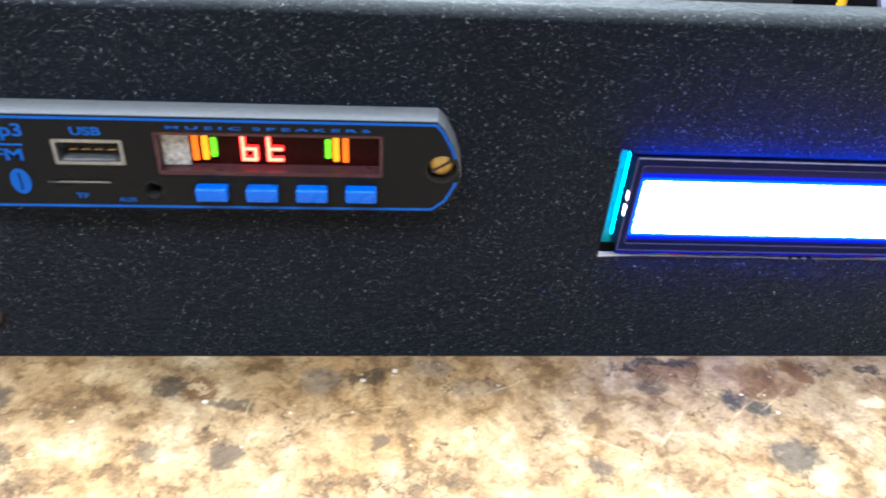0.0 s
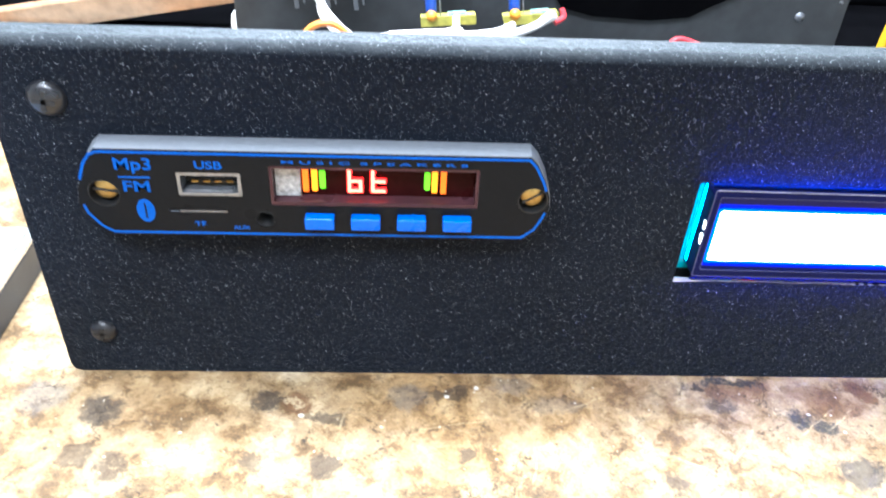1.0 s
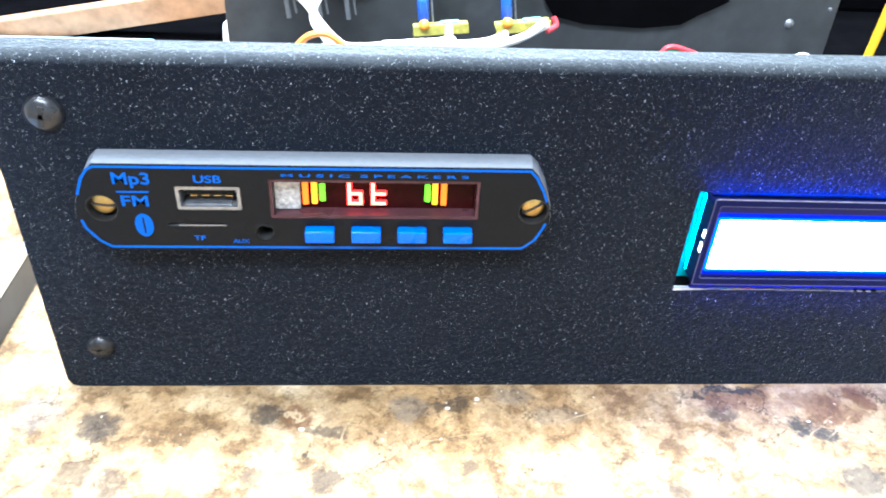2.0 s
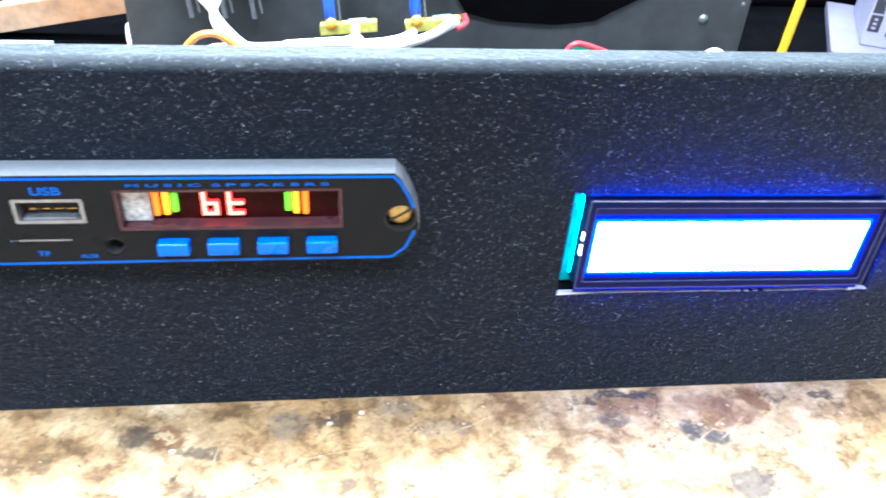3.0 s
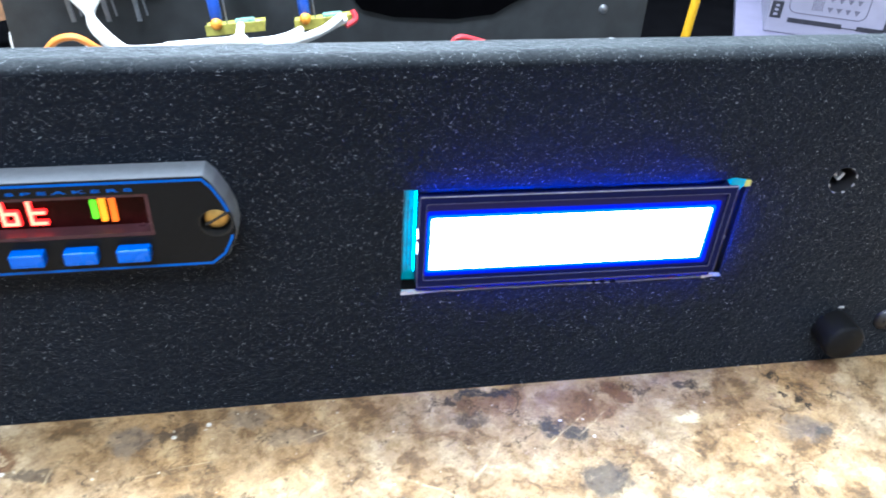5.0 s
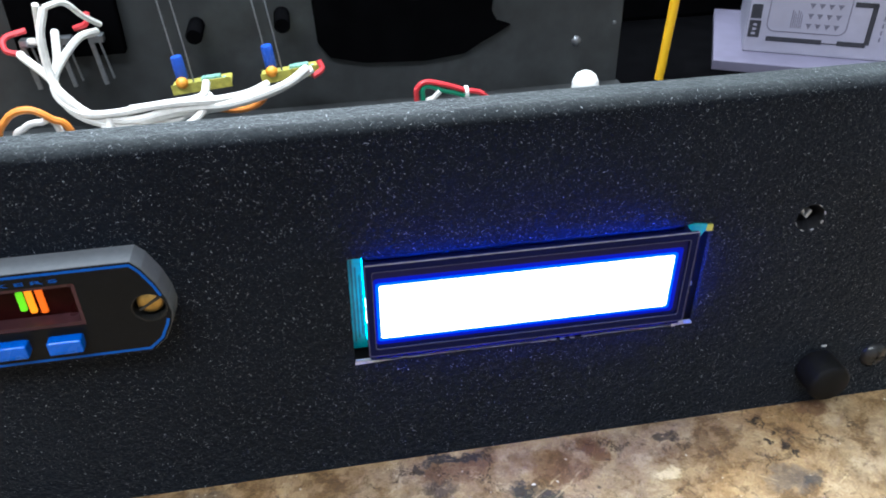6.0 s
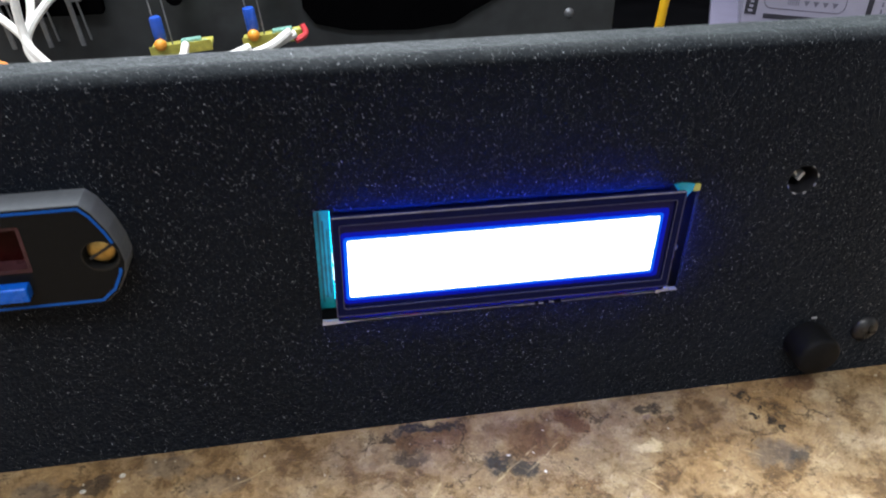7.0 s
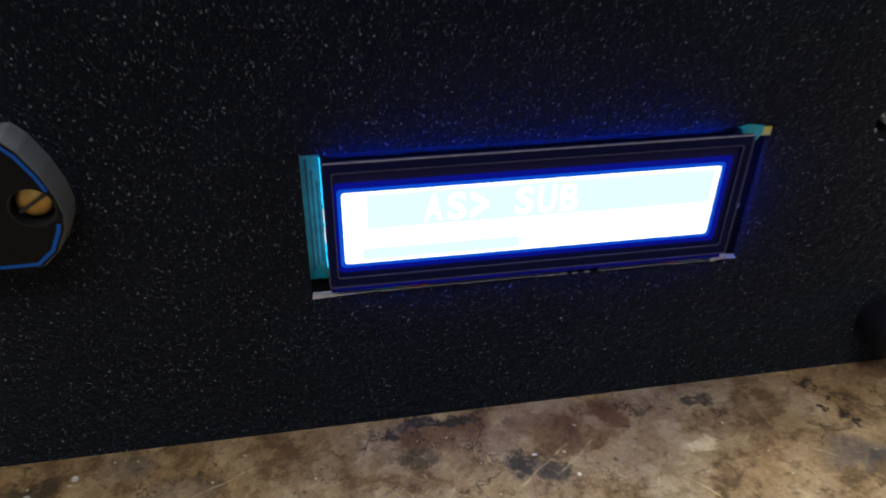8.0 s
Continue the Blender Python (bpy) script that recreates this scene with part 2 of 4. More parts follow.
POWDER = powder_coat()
WOOD_TOP = bench_wood()
BARE_METAL = varied("bare_cut_metal", (0.46, 0.47, 0.50), 0.45, 0.35, 0.5, 900, 0.3, 0.3)
INNER_BLACK = varied("matt_black_paint", (0.034, 0.037, 0.039), 0.6, 0, 0.4, 90, 0.35, 0.15, 0.0003)
GREY_PLASTIC = varied("grey_plastic_rim", (0.12, 0.129, 0.142), 0.42, 0, 0.5, 900, 0.1, 0.05)
PLASTIC = varied("satin_black_plastic", (0.007, 0.0075, 0.0085), 0.32, 0, 0.07, 900, 0.15, 0.05)
RUBBER = varied("matt_black_rubber", (0.005, 0.005, 0.0055), 0.6, 0, 0.12, 600, 0.25, 0.1)
HOLE_BLACK = material("dark_recess", (0.006, 0.006, 0.006), 0.6)
BLUE_INK = varied("blue_print", (0.002, 0.075, 0.36), 0.45, 0, 0.15, 1500, 0.12)
BLUE_BUTTON = varied("glossy_blue_plastic", (0.004, 0.095, 0.52), 0.25, 0, 0.25, 900, 0.10)
BRASS = varied("brass", (0.40, 0.27, 0.09), 0.45, 1.0, 0.5, 700, 0.25, 0.1)
STEEL = varied("bright_steel", (0.24, 0.25, 0.27), 0.36, 0.75, 0.5, 700, 0.2, 0.1)
SCREW_BLACK = varied("black_screw_steel", (0.010, 0.010, 0.012), 0.33, 0.0, 0.5, 900, 0.3, 0.2)
RED_PLASTIC = varied("reddish_clear_plastic", (0.050, 0.020, 0.024), 0.3, 0, 0.2, 500, 0.3)
WINDOW_BACK = varied("dark_display_face", (0.020, 0.003, 0.003), 0.3, 0, 0.04, 500, 0.3)
FOIL = varied("grey_solder_board", (0.34, 0.33, 0.32), 0.4, 0.1, 0.5, 900, 0.6, 0.5, 0.0003)
# Blue in this black base colour stands for bloom from the display.
BEZEL = varied("black_lcd_bezel", (0.004, 0.006, 0.040), 0.32, 0.0, 0.05, 400, 0.2)
TEAL_BOARD = varied("teal_circuit_board", (0.005, 0.32, 0.36), 0.35, 0, 0.5, 500, 0.3)
RED_LED = glow("red_led", (1.0, 0.015, 0.012), 5)
RED_CORE = glow("red_led_core", (1.0, 0.20, 0.11), 5)
YELLOW_LED = glow("yellow_led", (1.0, 0.30, 0.01), 2.4)
GREEN_LED = glow("green_led", (0.22, 1.0, 0.02), 1.3)
ORANGE_LED = glow("orange_led", (1.0, 0.16, 0.01), 1.8)
LCD_ROW = glow("lcd_backlight", (0.57, 0.93, 1.0), 5.2)
LCD_WHITE = glow("lcd_bright_field", (0.9, 0.97, 1.0), 8)
# Weak emission paints the display's bloom onto the glass.
LCD_GLASS = glow("lcd_smoky_glass", (0.022, 0.022, 0.16), 0.16)
BEZEL_RIM = varied("pale_bezel_rim", (0.035, 0.038, 0.095), 0.4, 0.0, 0.3, 500, 0.3)
RIM_HIGHLIGHT = varied("upper_edge_highlight", (0.24, 0.24, 0.33), 0.4, 0.2, 0.4, 400, 0.35)
TEAL_TRACK = varied("teal_track", (0.003, 0.12, 0.14), 0.35, 0, 0.5, 500, 0.3)
LCD_EDGE = glow("lcd_blue_edge", (0.0, 0.12, 1.0), 2.0)
# Dim outer border paints the bloom that fades from the field.
LCD_EDGE_DIM = glow("lcd_dim_blue_edge", (0.0, 0.015, 1.0), 0.42)
# Emitters added to throw a blue lens halo on the panel.
LCD_HALO = glow("lcd_lower_halo", (0.0, 0.045, 1.0), 150)
LCD_HALO_RIGHT = glow("lcd_right_halo", (0.0, 0.045, 1.0), 190)
LCD_HALO_TOP = glow("lcd_upper_halo", (0.0, 0.045, 1.0), 230)
LCD_LEAK_SIDE = glow("lcd_side_leak", (0.0, 0.42, 0.80), 26)
WIRE_WHITE = varied("white_cable", (0.80, 0.78, 0.74), 0.4, 0, 0.5, 300, 0.1)
WIRE_ORANGE = varied("orange_cable", (0.75, 0.25, 0.04), 0.4, 0, 0.5, 300, 0.12)
WIRE_RED = varied("red_cable", (0.62, 0.04, 0.05), 0.4, 0, 0.5, 300, 0.12)
WIRE_GREEN = varied("green_cable", (0.01, 0.25, 0.13), 0.4, 0, 0.5, 300, 0.12)
CAP_BLUE = varied("blue_capacitor", (0.02, 0.09, 0.50), 0.3, 0, 0.5, 400, 0.15)
CAP_ORANGE = varied("orange_capacitor", (0.80, 0.32, 0.03), 0.35, 0, 0.5, 400, 0.15)
BOARD_YELLOW = varied("yellow_green_board", (0.45, 0.42, 0.08), 0.4, 0, 0.5, 500, 0.25)
PART_TEAL = varied("pale_green_solder", (0.25, 0.5, 0.42), 0.3, 0.2, 0.5, 900, 0.4)
YELLOW_TUBE = varied("yellow_plastic", (0.85, 0.48, 0.01), 0.4, 0, 0.5, 200, 0.1)
# Base colour is darkened for the shade the carton stands in.
CARTON = varied("lilac_white_carton", (0.30, 0.29, 0.37), 0.5, 0, 0.4, 120, 0.08)
CARTON_INK = varied("black_carton_ink", (0.03, 0.03, 0.04), 0.5, 0, 0.4, 300, 0.2)
CARTON_GREY = varied("grey_carton_ink", (0.13, 0.125, 0.17), 0.5, 0, 0.4, 300, 0.2)
PLANK = varied("brown_raw_timber", (0.34, 0.19, 0.10), 0.6, 0, 0.4, 150, 0.35, 0.4, 0.0005)
PALE_BLUE = varied("pale_blue_plastic", (0.35, 0.55, 0.68), 0.45, 0, 0.5, 100, 0.1)
SLATE = varied("blue_grey_sheet_metal", (0.20, 0.25, 0.34), 0.4, 0.3, 0.5, 100, 0.12)
SLATE_DARK = varied("dark_grey_case_side", (0.06, 0.065, 0.075), 0.4, 0.2, 0.5, 100, 0.2)
SILVER_EDGE = varied("polished_edge", (0.75, 0.76, 0.78), 0.25, 0.9, 0.5, 300, 0.1)
WHITE_PLASTIC = varied("white_plastic", (0.80, 0.80, 0.78), 0.35, 0, 0.5, 200, 0.06)
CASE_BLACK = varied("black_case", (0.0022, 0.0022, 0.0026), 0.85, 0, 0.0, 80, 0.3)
PLASTER = varied("painted_plaster", (0.62, 0.62, 0.60), 0.8, 0, 0.3, 6, 0.1, 0.1, 0.002)
CONCRETE = varied("concrete_floor", (0.30, 0.29, 0.28), 0.7, 0, 0.3, 8, 0.2, 0.2, 0.002)

# ---- shape helpers, all in millimetres ----


def part(name, bm, mat, parent=None, label="", smooth=False):
    """Links a bmesh in millimetres as one mesh object, under its parent."""
    bmesh.ops.recalc_face_normals(bm, faces=bm.faces)
    for v in bm.verts:
        v.co *= MM
    data = bpy.data.meshes.new(name)
    bm.to_mesh(data)
    bm.free()
    data.materials.append(mat)
    if smooth:
        data.shade_smooth()
        data.set_sharp_from_angle(angle=radians(40))
    ob = new(name, data)
    if parent is not None:
        ob.parent = parent
        if parent.type == "EMPTY":
            ob.matrix_parent_inverse = Matrix.Translation(-parent.location)
    if label:
        tagged(ob, label)
    return ob


def thing(name, base, label, category, group="", kind=""):
    ob = new(name)
    ob.empty_display_size = 0.01
    ob.location = Vector(base) * MM
    return tagged(ob, label, category, group, kind)


def merge(bm, other):
    tmp = bpy.data.meshes.new("tmp")
    other.to_mesh(tmp)
    other.free()
    bm.from_mesh(tmp)
    bpy.data.meshes.remove(tmp)
    return bm


def box(x0, x1, y0, y1, z0, z1, bevel=0.0, seg=2):
    bm = bmesh.new()
    bmesh.ops.create_cube(bm, size=1)
    for v in bm.verts:
        v.co = Vector(((x0 + x1) / 2 + v.co.x * (x1 - x0), (y0 + y1) / 2 + v.co.y * (y1 - y0), (z0 + z1) / 2 + v.co.z * (z1 - z0)))
    if bevel:
        bmesh.ops.bevel(bm, geom=bm.edges[:], offset=bevel, segments=seg, affect="EDGES", profile=0.5)
    return bm


def moved(bm, m):
    bmesh.ops.transform(bm, matrix=m, verts=bm.verts)
    return bm


def ring(cx, cz, r, n=28, rz=None):
    rz = rz or r
    return [(cx + r * math.cos(2 * math.pi * i / n), cz + rz * math.sin(2 * math.pi * i / n)) for i in range(n)]


def rounded(x0, x1, z0, z1, r, n=5):
    pts = []
    for cx, cz, a in ((x1 - r, z1 - r, 0), (x0 + r, z1 - r, 90), (x0 + r, z0 + r, 180), (x1 - r, z0 + r, 270)):
        pts += [(cx + r * math.cos(radians(a + 90 * i / n)), cz + r * math.sin(radians(a + 90 * i / n))) for i in range(n + 1)]
    return pts


def plate(outer, holes, y0, y1, bevel=0.0):
    """A plate that stands in the xz plane from y0 (front) to y1 (back), with holes through it."""
    bm = bmesh.new()
    edges = []
    for loop in (outer, *holes):
        vs = [bm.verts.new((x, y0, z)) for x, z in loop]
        edges += [bm.edges.new((vs[i], vs[(i + 1) % len(vs)])) for i in range(len(vs))]
    bmesh.ops.triangle_fill(bm, use_beauty=True, edges=edges)
    rim = len(outer)
    made = bmesh.ops.extrude_face_region(bm, geom=bm.faces[:])
    for v in made["geom"]:
        if isinstance(v, bmesh.types.BMVert):
            v.co.y = y1
    if bevel:
        bm.verts.ensure_lookup_table()
        front = [e for e in bm.edges if all(v.index < rim and abs(v.co.y - y0) < 1e-6 for v in e.verts) and len(e.link_faces) == 2
                 and abs(e.link_faces[0].normal.y - e.link_faces[1].normal.y) > 0.5]
        bmesh.ops.recalc_face_normals(bm, faces=bm.faces)
        bmesh.ops.bevel(bm, geom=front, offset=bevel, segments=2, affect="EDGES", profile=0.5)
    return bm


def lathe(profile, centre, axis="y", n=28):
    """Turns (radius, along) pairs round an axis through centre."""
    bm = bmesh.new()
    rows = []
    for r, a in profile:
        row = []
        for i in range(n if r > 1e-6 else 1):
            u, w = r * math.cos(2 * math.pi * i / n), r * math.sin(2 * math.pi * i / n)
            p = {"y": (u, a, w), "z": (u, w, a), "x": (a, u, w)}[axis]
            row.append(bm.verts.new(Vector(centre) + Vector(p)))
        rows.append(row)
    for lo, hi in zip(rows, rows[1:]):
        for i in range(n):
            a, b, c, d = lo[i % len(lo)], lo[(i + 1) % len(lo)], hi[(i + 1) % len(hi)], hi[i % len(hi)]
            vs = list(dict.fromkeys((a, b, c, d)))
            if len(vs) > 2:
                bm.faces.new(vs)
    return bm


def smooth_path(pts, steps=8):
    pts = [Vector(p) for p in pts]
    ext = [pts[0] * 2 - pts[1], *pts, pts[-1] * 2 - pts[-2]]
    out = []
    for i in range(1, len(ext) - 2):
        a, b, c, d = ext[i - 1:i + 3]
        for k in range(steps):
            t = k / steps
            out.append(0.5 * (2 * b + (c - a) * t + (2 * a - 5 * b + 4 * c - d) * t * t + (3 * b - a - 3 * c + d) * t ** 3))
    return out + [pts[-1]]


def tube(pts, r, n=8, steps=8):
    path = smooth_path(pts, steps)
    bm = bmesh.new()
    rows = []
    up = Vector((0.13, 0.31, 0.94)).normalized()
    for i, p in enumerate(path):
        d = (path[min(i + 1, len(path) - 1)] - path[max(i - 1, 0)]).normalized()
        u = (up - d * up.dot(d)).normalized()
        w = d.cross(u)
        up = u
        rows.append([bm.verts.new(p + r * (u * math.cos(2 * math.pi * k / n) + w * math.sin(2 * math.pi * k / n))) for k in range(n)])
    for lo, hi in zip(rows, rows[1:]):
        for k in range(n):
            bm.faces.new((lo[k], lo[(k + 1) % n], hi[(k + 1) % n], hi[k]))
    bm.faces.new(rows[0][::-1])
    bm.faces.new(rows[-1])
    return bm


def lettering(text, x0, x1, z0, z1, y, depth=0.08, m=None):
    """Raised lettering that fills the given rectangle on a face that looks towards -y."""
    cu = bpy.data.curves.new("lettering", "FONT")
    cu.body, cu.extrude, cu.offset = text, 0.02, 0.018
    ob = new("lettering", cu)
    bpy.context.view_layer.update()
    data = bpy.data.meshes.new_from_object(ob.evaluated_get(bpy.context.evaluated_depsgraph_get()))
    bpy.data.objects.remove(ob)
    bm = bmesh.new()
    bm.from_mesh(data)
    bpy.data.meshes.remove(data)
    xs, zs = [v.co.x for v in bm.verts], [v.co.y for v in bm.verts]
    a, b, c, d = min(xs), max(xs), min(zs), max(zs)
    for v in bm.verts:
        v.co = Vector((x0 + (v.co.x - a) / (b - a) * (x1 - x0), y - (depth if v.co.z > 0 else 0), z0 + (v.co.y - c) / (d - c) * (z1 - z0)))
    return moved(bm, m) if m else bm


# ---- room ----
room = [
    ("floor", (-2400, 2400, -2000, 2300, -820, -780), CONCRETE), ("ceiling", (-2400, 2400, -2000, 2300, 1650, 1700), PLASTER),
    ("wall_south", (-2400, 2400, -2100, -2000, -820, 1700), PLASTER),
    ("wall_east", (2400, 2500, -2100, 2400, -820, 1700), PLASTER), ("wall_west", (-2500, -2400, -2100, 2400, -820, 1700), PLASTER),
]
for name, dims, mat in room:
    tagged(part(name, box(*dims), mat), "plain painted workshop surface" if mat is PLASTER else "grey concrete workshop floor", kind="structure")

# The opening and its frame are added only to hold the fill lamp.
north = plate([(-2400, -820), (2400, -820), (2400, 1700), (-2400, 1700)], [[(-900, 350), (900, 350), (900, 1250), (-900, 1250)]], 2300, 2400)
tagged(part("wall_north", north, PLASTER), "plain painted workshop wall with an opening added for the lamp", kind="structure")
window = tagged(new("added_window"), "unseen white window frame added round the fill lamp", kind="structure")
part("window_frame", plate([(-899, 351), (899, 351), (899, 1249), (-899, 1249)], [[(-850, 400), (-20, 400), (-20, 1200), (-850, 1200)], [(20, 400), (850, 400), (850, 1200), (20, 1200)]], 2350, 2390), WHITE_PLASTIC, window)

bench = thing("workbench", (0, 0, -780), "worn stained wooden workbench with scratched top", "workbench")
part("bench_top", box(-900, 900, -420, 560, -38, 0, 2), WOOD_TOP, bench, "tan worn top with dark stains and scratches")
for bx in (-840, 780):
    for by in (-370, 450):
        part("leg", box(bx, bx + 60, by, by + 60, -780, -38, 3), PLANK, bench)

# ---- amplifier chassis ----
chassis = thing("amplifier_chassis", (-9, 100, 0), "open black powder-coated steel amplifier chassis standing on the bench", "amplifier case")
TILT_LCD = Matrix.Translation((33, 0, 45)) @ pose(0, 0, 0, 0, 0.75, 0) @ Matrix.Translation((-33, 0, -45))


def turned(loop):
    return [((TILT_LCD @ Vector((x, 0, z))).x, (TILT_LCD @ Vector((x, 0, z))).z) for x, z in loop]


TOP, BEND, FLANGE = 88.9, 2.8, 7.5
X0, X1 = -155.5, 138.0
outline = [(X0, TOP - BEND), (X0, 2.5), (X0 + 0.7, 0.7), (X0 + 2.5, 0), (X1 - 2.5, 0), (X1 - 0.7, 0.7), (X1, 2.5), (X1, TOP - BEND)]


def sag(x, z):
    """How far the lower edge of the panel leans out, growing towards its free end."""
    return -1.4 * min(1, max(0, (31.5 - z) / 31.5)) * min(1, max(0, (x + 110) / 110))


CUTOUT = turned(rounded(-6.0, 73.0, 31.2, 58.9, 0.5, 2))
panel = plate(outline, [CUTOUT, ring(96.2, 56.8, 3.4, 24), ring(108, 12.5, 4.2, 24)], 0, 1.3)
for v in panel.verts:
    v.co.y += sag(v.co.x, v.co.z)
prof = [(BEND - BEND * math.cos(a), TOP - BEND + BEND * math.sin(a)) for a in (radians(d) for d in range(0, 91, 9))] + [(FLANGE, TOP)]
inner = [(BEND - (BEND - 1.3) * math.cos(a), TOP - BEND + (BEND - 1.3) * math.sin(a)) for a in (radians(d) for d in range(0, 91, 9))] + [(FLANGE, TOP - 1.3)]
loop = prof + inner[::-1]
ends = [[panel.verts.new((x, y, z)) for y, z in loop] for x in (X0, X1)]
for i in range(len(loop)):
    j = (i + 1) % len(loop)
    if i != len(loop) - 1:
        panel.faces.new((ends[0][i], ends[0][j], ends[1][j], ends[1][i]))
panel.faces.new(ends[0])
panel.faces.new(ends[1][::-1])
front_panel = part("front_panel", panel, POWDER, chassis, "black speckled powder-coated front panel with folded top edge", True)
part("base_plate", box(-150, 138, 1.6, 215, 0.3, 1.6), INNER_BLACK, chassis)
part("back_panel", box(-150, 137, 215, 216.3, 0.3, 85, 0.2), INNER_BLACK, chassis, "matt black inner face of the back panel")
part("patch", plate(turned([(-6, 62), (-4, 31), (1, 24), (16, 20.6), (44, 19.7), (62, 22), (70, 27), (76, 30), (83, 34), (77, 36), (74, 41), (76, 62)]), [], 212.5, 215), CASE_BLACK, chassis, "black ragged patch")
part("screw", lathe([(0, -1.4), (1.4, -1.2), (2.2, -0.4), (2.4, 0)], (115.5, 215, 22.6), n=20), STEEL, chassis, "small steel screw end", True)
part("screw", lathe([(0, -0.8), (0.7, -0.7), (1.0, 0)], (133.4, 215, 30.2), n=12), STEEL, chassis, "small steel screw end", True)
# bare edge of the hand-cut display opening
edge = bmesh.new()
lower = [(TILT_LCD @ Vector((x, 0, 31.24))) for x in (-6, 6, 20, 34, 40, 46, 60, 73)]
for a, b, drop in zip(lower, lower[1:], (1, 1, 1, 1, 0, 1, 1)):
    if drop:
        merge(edge, box(a.x, b.x, -0.02, 1.28, a.z - 0.05, a.z + 0.06))
part("cut_edge", edge, BARE_METAL, front_panel, "bare cut metal edge")


def cross_screw(name, x, z, r, parent, label):
    """A domed cross-recess screw head on the panel."""
    h = r * 0.55
    lean = Matrix.Translation((0, sag(x, z), 0))
    bm = lathe([(r * 0.22, -h * 0.98), (r * 0.6, -h * 0.88), (r * 0.86, -h * 0.55), (r, -h * 0.15), (r, 0), (0, 0)], (x, 0, z))
    merge(bm, lathe([(0, -h * 0.25), (r * 0.22, -h * 0.98)], (x, 0, z)))
    head = part(name, moved(bm, lean), SCREW_BLACK, parent, label, True)
    # Near-black bars on the head stand for the shade in its recess.
    cross = bmesh.new()
    for turn in (10, 100):
        arm = box(-r * 0.58, r * 0.58, -h * 1.02, -h * 0.5, -r * 0.13, r * 0.13)
        merge(cross, moved(arm, Matrix.Translation((x, 0, z)) @ pose(0, 0, 0, 0, turn, 0)))
    part("cross_recess", moved(cross, lean), HOLE_BLACK, head)
    return head


cross_screw("panel_screw", -143.6, 76.3, 3.9, chassis, "large black cross-head screw")
cross_screw("panel_screw", -145.0, 13.8, 3.2, chassis, "small black cross-head screw")
cross_screw("panel_screw", 124.2, 13.3, 3.5, chassis, "small black cross-head screw")
part("indicator_hole_lining", lathe([(3.4, 0.2), (3.1, 1.4), (3.0, 6), (0, 6)], (96.2, 0, 56.8)), SCREW_BLACK, chassis, "dark drilled hole", True)
# Metal slivers here and below are added to give the hole's glints.
part("lug", moved(box(-0.3, 0.3, -0.4, 2.5, -0.9, 0.7, 0.12), Matrix.Translation((95.2, 2.2, 57.6)) @ pose(0, 0, 0, 0, -35, 12)), BARE_METAL, chassis, "bare metal sliver inside the hole")
burr_ring = bmesh.new()
for k, a in enumerate((-70, -25, 15, 60, 200, 245)):
    bx, bz = 96.2 + 3.35 * math.cos(radians(a)), 56.8 + 3.35 * math.sin(radians(a))
    merge(burr_ring, moved(box(-0.35 - 0.08 * (k % 3), 0.35, -0.22, 0.2, -0.10, 0.12, 0.05), Matrix.Translation((bx, 0, bz)) @ pose(0, 0, 0, 0, 90 - a, 0)))
part("hole_burr", burr_ring, BARE_METAL, front_panel, "bright burr round the drilled hole")
part("lug", moved(box(-0.35, 0.35, -0.5, 3, -1.1, 1.0, 0.15), Matrix.Translation((97.0, 2.4, 56.6)) @ pose(0, 0, 0, 0, 28, 0)), BARE_METAL, chassis, "bare metal glint inside the hole")

knob = thing("potentiometer_shaft", (108, -4, 12.5), "black round plastic potentiometer shaft through the front panel", "knob")
part("shaft", lathe([(0, 6), (3.9, 6), (3.9, -1.2), (5.2, -1.4), (5.3, -7.6), (5.1, -8.3), (4.5, -8.8), (0, -8.9)], (108, 0, 12.5)), RUBBER, knob, smooth=True)
# Bare metal bar stands for a glint on the edge of the hole.
part("edge_glint", box(108.8, 110.2, -0.95, -0.5, 18.0, 18.5, 0.15), BARE_METAL, chassis, "bright bar for the glint of the hole edge")

# ---- media player module ----
player = thing("media_player_module", (-90, -2.7, 47), "black plastic media player faceplate with blue print and red display", "audio module")
FY = -5.5
ol = [(-134.8, 68), (-45.2, 68), (-43.6, 66.2), (-41.6, 62.3), (-40.4, 58.6), (-40.0, 55.5), (-40.5, 53), (-42.3, 49.4), (-44.7, 47.2), (-46, 46.8),
      (-134, 46.8), (-135.6, 47.4), (-138, 49.8), (-140.0, 53), (-140.3, 55.5), (-139.8, 58.6), (-138.4, 62.5), (-136.4, 66.4)]
WIN, USBH = (-100.0, -55.8, 55.0, 64.7), (-119.2, -105.8, 57.0, 62.8)
holes = [rounded(*WIN, 0.4, 2), rounded(*USBH, 0.4, 2), rounded(-121.8, -109.4, 52.8, 53.7, 0.3, 2), ring(-101.5, 51.4, 2.1, 20),
         ring(-134.6, 57.3, 3.3, 28), ring(-43.9, 57.2, 3.3, 28)]
rim = plate(ol, holes, FY + 0.25, -0.02)
for v in rim.verts:
    # the rim flares towards the panel
    if v.co.y > -0.1 and any(abs(v.co.x - x) + abs(v.co.z - z) < 1e-3 for x, z in ol):
        v.co.x += math.copysign(0.4, v.co.x + 90.15) * min(1, max(0, (abs(v.co.x + 90.15) - 43) / 4))
        v.co.z += -0.4 * min(1, max(0, (54 - v.co.z) / 6)) + 0.3 * min(1, max(0, (v.co.z - 60) / 6))
body = part("rim", rim, GREY_PLASTIC, player, "grey plastic rim of the faceplate")
cx, cz = -90.15, 57.4
inset = [(cx + (x - cx) * 0.9975, cz + (z - cz) * 0.985) for x, z in ol]
